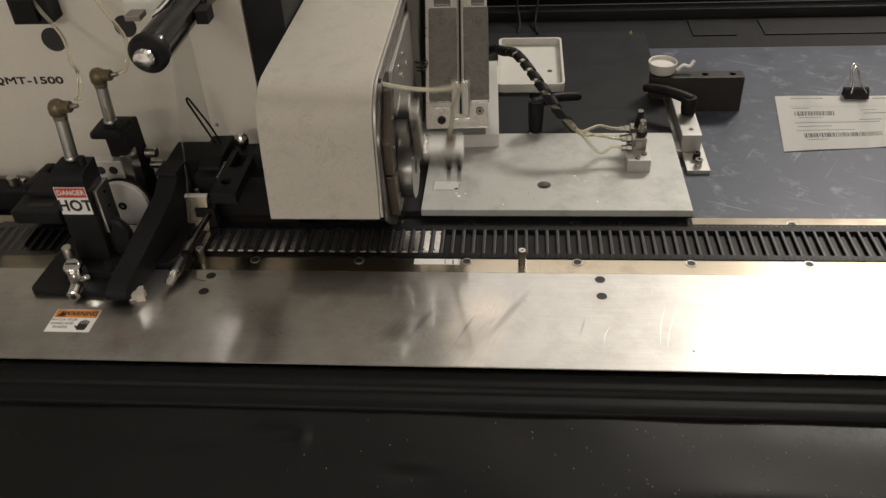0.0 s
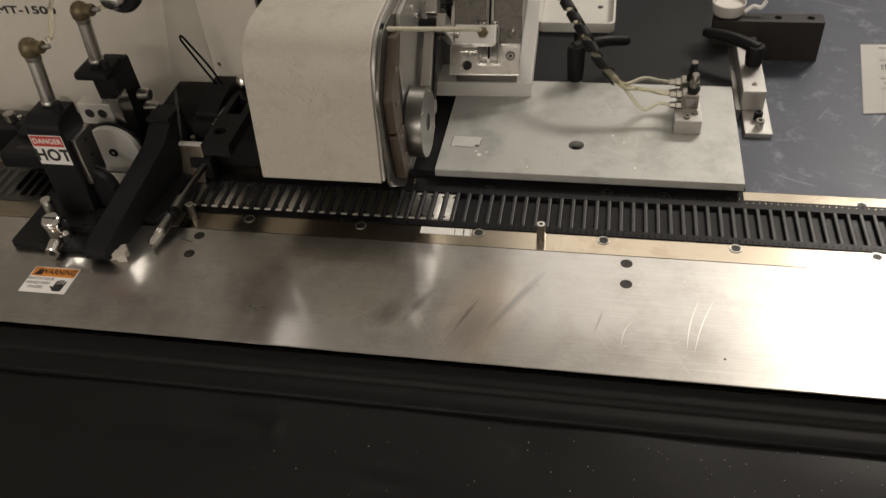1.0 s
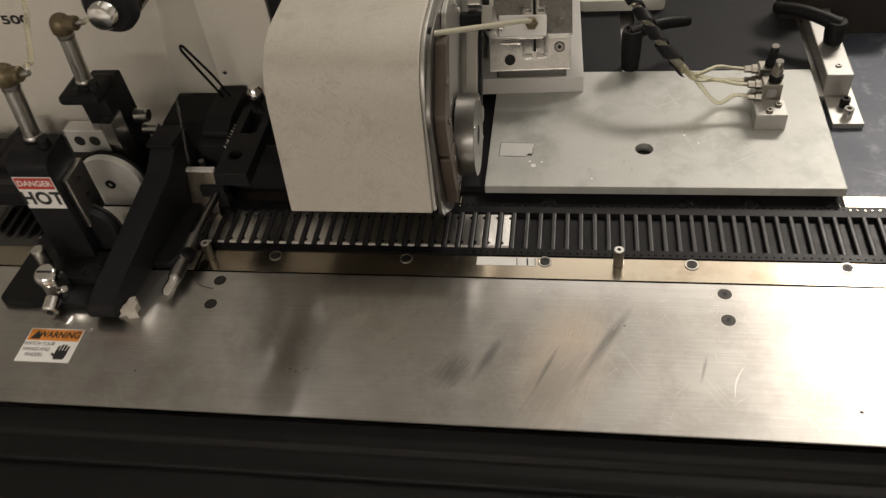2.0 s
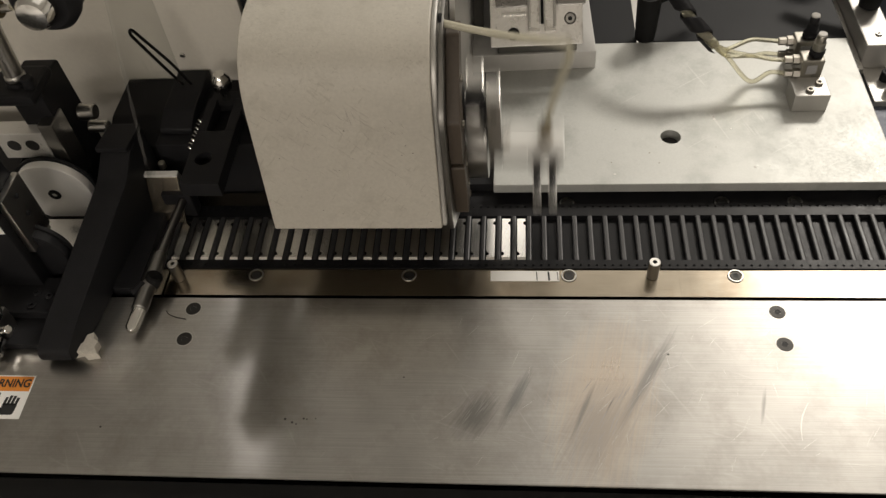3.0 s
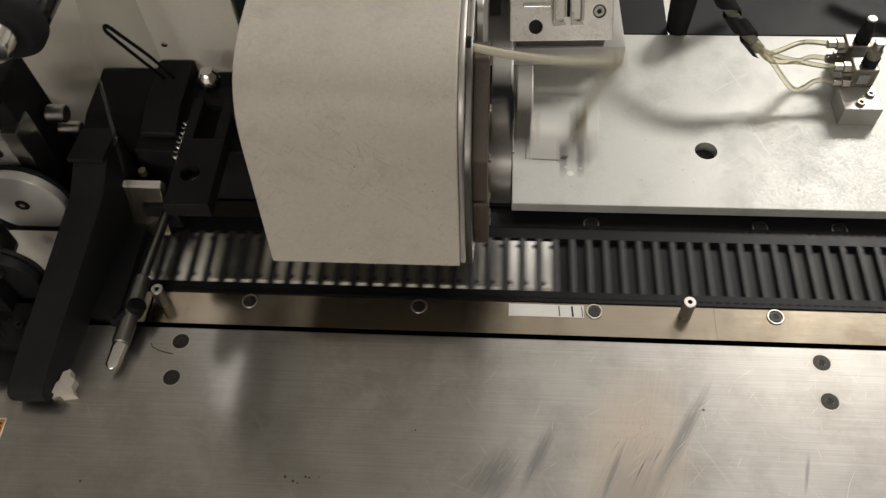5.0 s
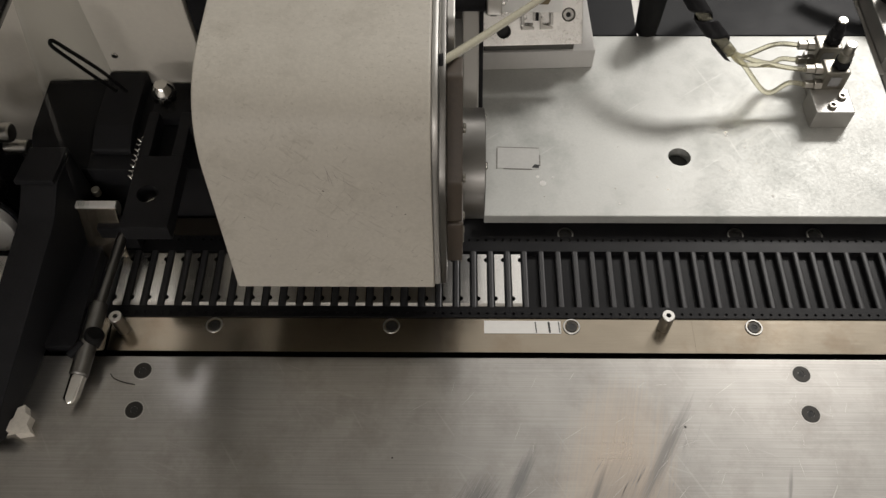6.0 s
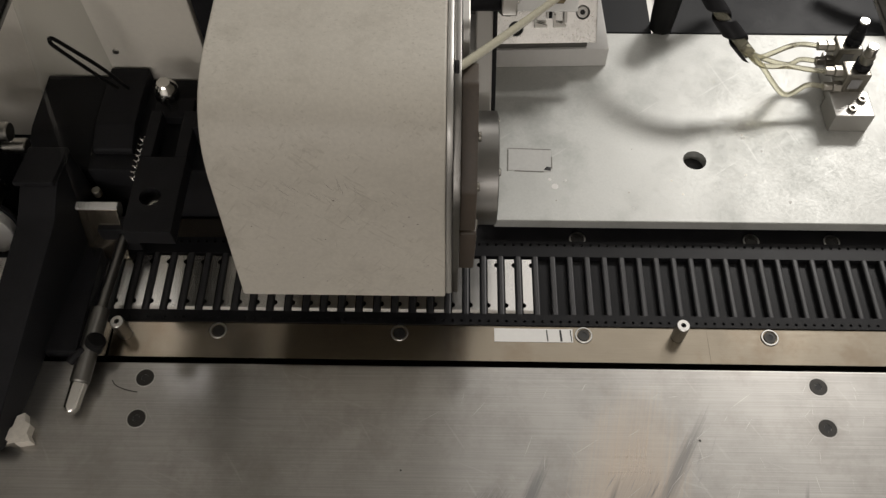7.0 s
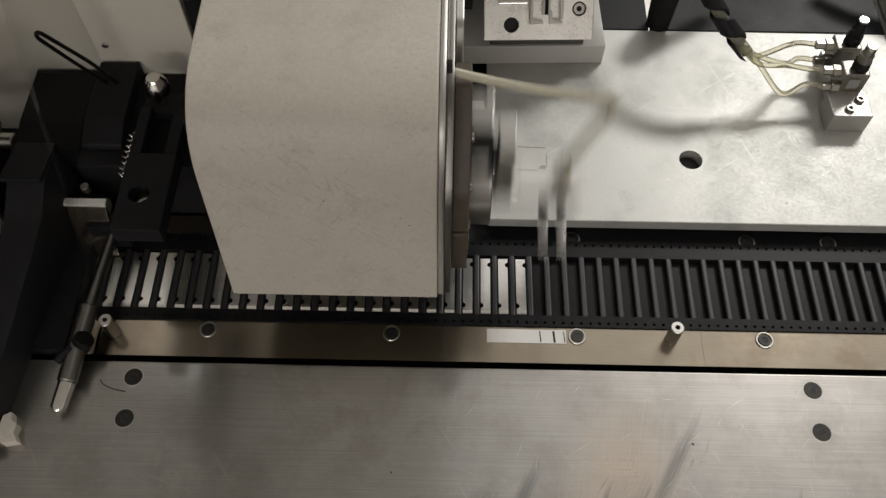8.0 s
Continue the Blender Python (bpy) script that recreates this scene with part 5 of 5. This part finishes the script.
for u, v, w, h in ((14, 5, 30, 2.2), (14, 26, 16, 1.2), (18, 45, 22, 1.2), (14, 55, 76, 1.6), (16, 62, 30, 1.6), (14, 70, 52, 1.2), (22, 87, 18, 1.2),
                   (90, 5, 24, 2.0), (76, 30, 14, 1.2), (78, 37, 26, 1.8), (72, 50, 20, 1.8), (100, 50, 26, 1.6), (96, 76, 30, 6)):
    print_bar("print_line", u, v, w, h, GREYINK)
for v in (23, 53):
    print_bar("rule", 12, v, 120, 0.25, GREYINK)
clip = thing("binder_clip", (518, 266, -7), "black binder clip with bright wire handles", "binder clip")
part("jaw", prism([(258, -6), (270, -6), (268, 2), (265, 3.5), (262, 2)], "x", 508, 530, 0.3), BLACK, clip)
for side in (1, -1):
    y = 264 + side * 3
    part("wire", hose([(512, y - 4, 1), (515, y + 4, 6), (516, y + 14, 14), (519, y + 19, 17), (522, y + 14, 14), (523, y + 4, 6), (526, y - 4, 1)], 0.7, 8), CHROME, clip)

# ---- dark rear of the machine ----
rear = thing("rear_ledge", (500, 420, -14), "black ledge and bar along the back of the table", "machine frame", kind="structure")
REAR = mat("dull_black_frame", (0.012, 0.012, 0.013), 0.55, 0.0, 0.3, 20, 600, 0.1, spec=0.14)
part("ledge", box(60, 1000, 386, 470, -14, -9, 1), REAR, rear)
part("bar", box(60, 1000, 470, 490, -14, 2, 2.5), REAR, rear)
part("upper_bar", box(60, 1000, 505, 530, 4, 22, 3), REAR, rear)
part("back_sheet", box(60, 1000, 532, 540, -14, 95, 1), REAR, rear)
# Flat black plates stand in for the dark inside recessed openings.
for x0, x1 in ((392, 440), (470, 640)):
    part("opening_plate", box(x0, x1, 418, 462, -8.9, -7.6, 0.4), RUBBER, rear)
cord = thing("black_cord", (200, 460, -9), "thin black cord hanging at the back", "cord", "back cords")
part("cord", hose([(197, 430, -8), (199, 450, -4), (196, 480, 12), (200, 500, 40), (204, 510, 80)], 1.6, 8), RUBBER, cord)
cord = thing("black_cord", (222, 460, -9), "thin black cord hanging at the back", "cord", "back cords")
part("cord", hose([(219, 430, -8), (217, 450, -4), (220, 480, 12), (219, 500, 40), (216, 510, 80)], 1.6, 8), RUBBER, cord)
solid("yellow_tag", prism(rounded([(317.5, -9), (317.5, 3), (320, 9), (322.5, 3), (322.5, -9)], 1.5), "y", 392, 395, 0.3), mat("faded_yellow", (0.45, 0.40, 0.20), 0.6), (320, 393, -9), "faded yellow tag standing behind the table", "tag")

# ---- marks on the deck ----
SMEAR = mat("grey_smear", (0.30, 0.29, 0.28), 0.38, 1.0, 0.2, 90, 1200)
SCRATCH = mat("bright_scratch", (0.56, 0.54, 0.51), 0.42, 1.0, 0.1)
SPECK = mat("dark_speck", (0.05, 0.045, 0.04), 0.6)


def streak(name, a, b, wide, material, bow=0.0):
    """A thin mark on the deck from a to b, drawn out to points."""
    a, b = Vector((*a, 0)), Vector((*b, 0))
    side = (b - a).normalized().cross(Vector((0, 0, 1)))
    n = 8
    bm = bmesh.new()
    left, right = [], []
    for k in range(n + 1):
        s = k / n
        p = a.lerp(b, s) + side * bow * math.sin(math.pi * s) + Vector((0, 0, 0.03))
        w = wide * (0.15 + math.sin(math.pi * min(max(s, 0.04), 0.96))) / 2
        left.append(bm.verts.new(p + side * w))
        right.append(bm.verts.new(p - side * w))
    for k in range(n):
        bm.faces.new((left[k], left[k + 1], right[k + 1], right[k]))
    part(name, bm, material, deck)


rng = random.Random(21)
bm = bmesh.new()
for cx, cy, n, spread, ln in ((176, -80, 26, 9, 16), (122, -76, 22, 7, 13), (205, -60, 10, 6, 14), (182, -66, 14, 8, 12)):
    for k in range(n):
        x, y = rng.gauss(cx, spread), rng.gauss(cy, spread * 0.8)
        if not -111 < y < -24:
            continue
        ang, l, w = rng.gauss(1.06, 0.07), rng.uniform(0.4, 1) * ln, rng.uniform(0.05, 0.22)
        d, q = Vector((math.cos(ang), math.sin(ang), 0)), Vector((-math.sin(ang), math.cos(ang), 0))
        p = Vector((x, y, 0.015))
        bm.faces.new([bm.verts.new(v) for v in (p + d * l / 2, p + q * w, p - d * l / 2, p - q * w)])
tagged(part("rub_mark", bm, SMEAR, deck), kind="stuff")
for a, b in (((300, -52), (292, -90)), ((309, -50), (296, -92)), ((262, -72), (256, -90))):
    streak("scratch", a, b, 0.5, SCRATCH, 1.5)
rng = random.Random(11)
bm = bmesh.new()
for k in range(80):
    x, y = rng.gauss(235, 75), rng.uniform(-108, -22)
    if not -100 < x < 420:
        continue
    ang, ln, w = rng.gauss(0.95, 0.5), rng.uniform(3, 14), rng.uniform(0.03, 0.08)
    d, s = Vector((math.cos(ang), math.sin(ang), 0)), Vector((-math.sin(ang), math.cos(ang), 0))
    p = Vector((x, y, 0.02))
    vs = [bm.verts.new(p - d * ln / 2), bm.verts.new(p + s * w), bm.verts.new(p + d * ln / 2), bm.verts.new(p - s * w)]
    bm.faces.new(vs)
tagged(part("fine_scratch", bm, SCRATCH, deck), kind="stuff")
for x, y, r in ((32, -84.4, 0.6), (35.5, -86, 0.6), (40.5, -84, 0.5), (42, -84.3, 0.4), (46, -84, 0.3), (84, -62, 0.4), (205, -48, 0.5), (312, -95, 0.8), (-53, -90, 0.5), (37.5, -86.8, 0.4)):
    part("speck", rod((x, y, 0.0), (x + 0.01, y, 0.12), r, 0.05, 10), SPECK, deck)


part("hair", hose([(-39.5, -25.6, 0.3), (-37.5, -27.8, 0.3), (-33, -29.6, 0.3), (-28, -30.6, 0.3)], 0.22, 6, 5), SPECK, deck, "stray black fibre")


# ---- movement ----
CYCLE, FIRST = 0.834, 0.64


def swing(s):
    """Share of the way from placing (0) to picking (1), s seconds from the moment of placing."""
    s = (s + 0.42) % CYCLE - 0.42
    if s < -0.29:
        return 1.0
    if s < -0.08:
        f = (-0.08 - s) / 0.21
        return f * f * (3 - 2 * f)
    if s < 0.09:
        return 0.0
    f = min((s - 0.09) / 0.26, 1.0)
    return f * f * (3 - 2 * f)


def head_pose(t):
    """The nozzle tips' place, how far the head is tipped, and the crank's angle."""
    f = swing(t - FIRST)
    a, tip = A0 + (A1 - A0) * f, TIPPED * f
    c, n = math.cos(tip), math.sin(tip)
    y = PIVOT[0] + REACH * math.cos(a) - (PIN[0] * c - PIN[1] * n)
    z = PIVOT[1] + REACH * math.sin(a) - (PIN[0] * n + PIN[1] * c)
    return Vector((HEAD0.x, y, z)), tip, a


def from_tips(t, x, up):
    """A point straight above the nozzle tips, carried with the head."""
    at, tip, _ = head_pose(t)
    return at + Vector((x - HEAD0.x, -up * math.sin(tip), up * math.cos(tip)))


def tape_shift(t):
    s = 0.0
    for k in range(12):
        f = min(max((t - (FIRST + CYCLE * k + 0.10)) / 0.12, 0.0), 1.0)
        s -= 16 * f * f * (3 - 2 * f)
    return s


def motions():
    marks = {0.0, 8.0}
    for k in range(-1, 11):
        p = FIRST + CYCLE * k
        marks |= {p + d for d in (-0.29, -0.255, -0.22, -0.185, -0.15, -0.115, -0.08, 0.0, 0.09, 0.125, 0.16, 0.195, 0.23, 0.265, 0.30, 0.35)}
    times = sorted({round(t * FPS) / FPS for t in marks if 0 <= t <= 8})
    moves = sorted({0.0, 8.0} | {round(t * FPS) / FPS for k in range(10) for d in (0.10, 0.13, 0.16, 0.19, 0.22) if 0 <= (t := FIRST + CYCLE * k + d) <= 8})
    walk(tape, [(t, Matrix.Translation((tape_shift(t) * MM, 0, 0))) for t in moves])
    for ob in IN_TAPE:
        at = ob.location.copy()
        walk(ob, [(t, Matrix.Translation(at + Vector((tape_shift(t) * MM, 0, 0)))) for t in moves])
    poses = [(t, *head_pose(t)) for t in times]
    walk(head, [(t, Matrix.Translation(at * MM) @ Matrix.Rotation(tip, 4, "X")) for t, at, tip, _ in poses])
    walk(crank, [(t, Matrix.Translation((0.123, PIVOT[0] * MM, PIVOT[1] * MM)) @ Matrix.Rotation(a, 4, "X")) for t, _, _, a in poses])
    runs = [tube_poses(from_tips(t, 149.5, 45.0), Vector((0, -math.sin(tip), math.cos(tip)))) for t, _, tip, _ in poses]
    for i, ob in enumerate(TUBES):
        walk(ob, [(t, run[i]) for t, run in zip(times, runs)])
    slope = math.tan(radians(ASKEW))
    for k, x, ob in QUEUE:
        placed = FIRST + CYCLE * k
        rows = []
        for t in sorted(set(times) | set(moves)):
            tip = TIPPED
            if t < placed - 0.32:
                gone = sum(min(max((t - (FIRST + CYCLE * j - 0.12)) / 0.15, 0), 1) for j in range(k))
                y, z = on_chute(PICK_S + STEP * (k - gone), 0.8)
                spot = Vector((x - slope * (y - 159), y, z))
            elif t < placed + 0.02:
                tip = head_pose(t)[1]
                spot = from_tips(t, x, -0.5)
            else:
                tip = 0.0
                spot = Vector((x + tape_shift(t) + 16 * k, 25, STRIP_Z))
            rows.append((t, Matrix.Translation(spot * MM) @ Matrix.Rotation(tip, 4, "X")))
        walk(ob, rows)


motions()
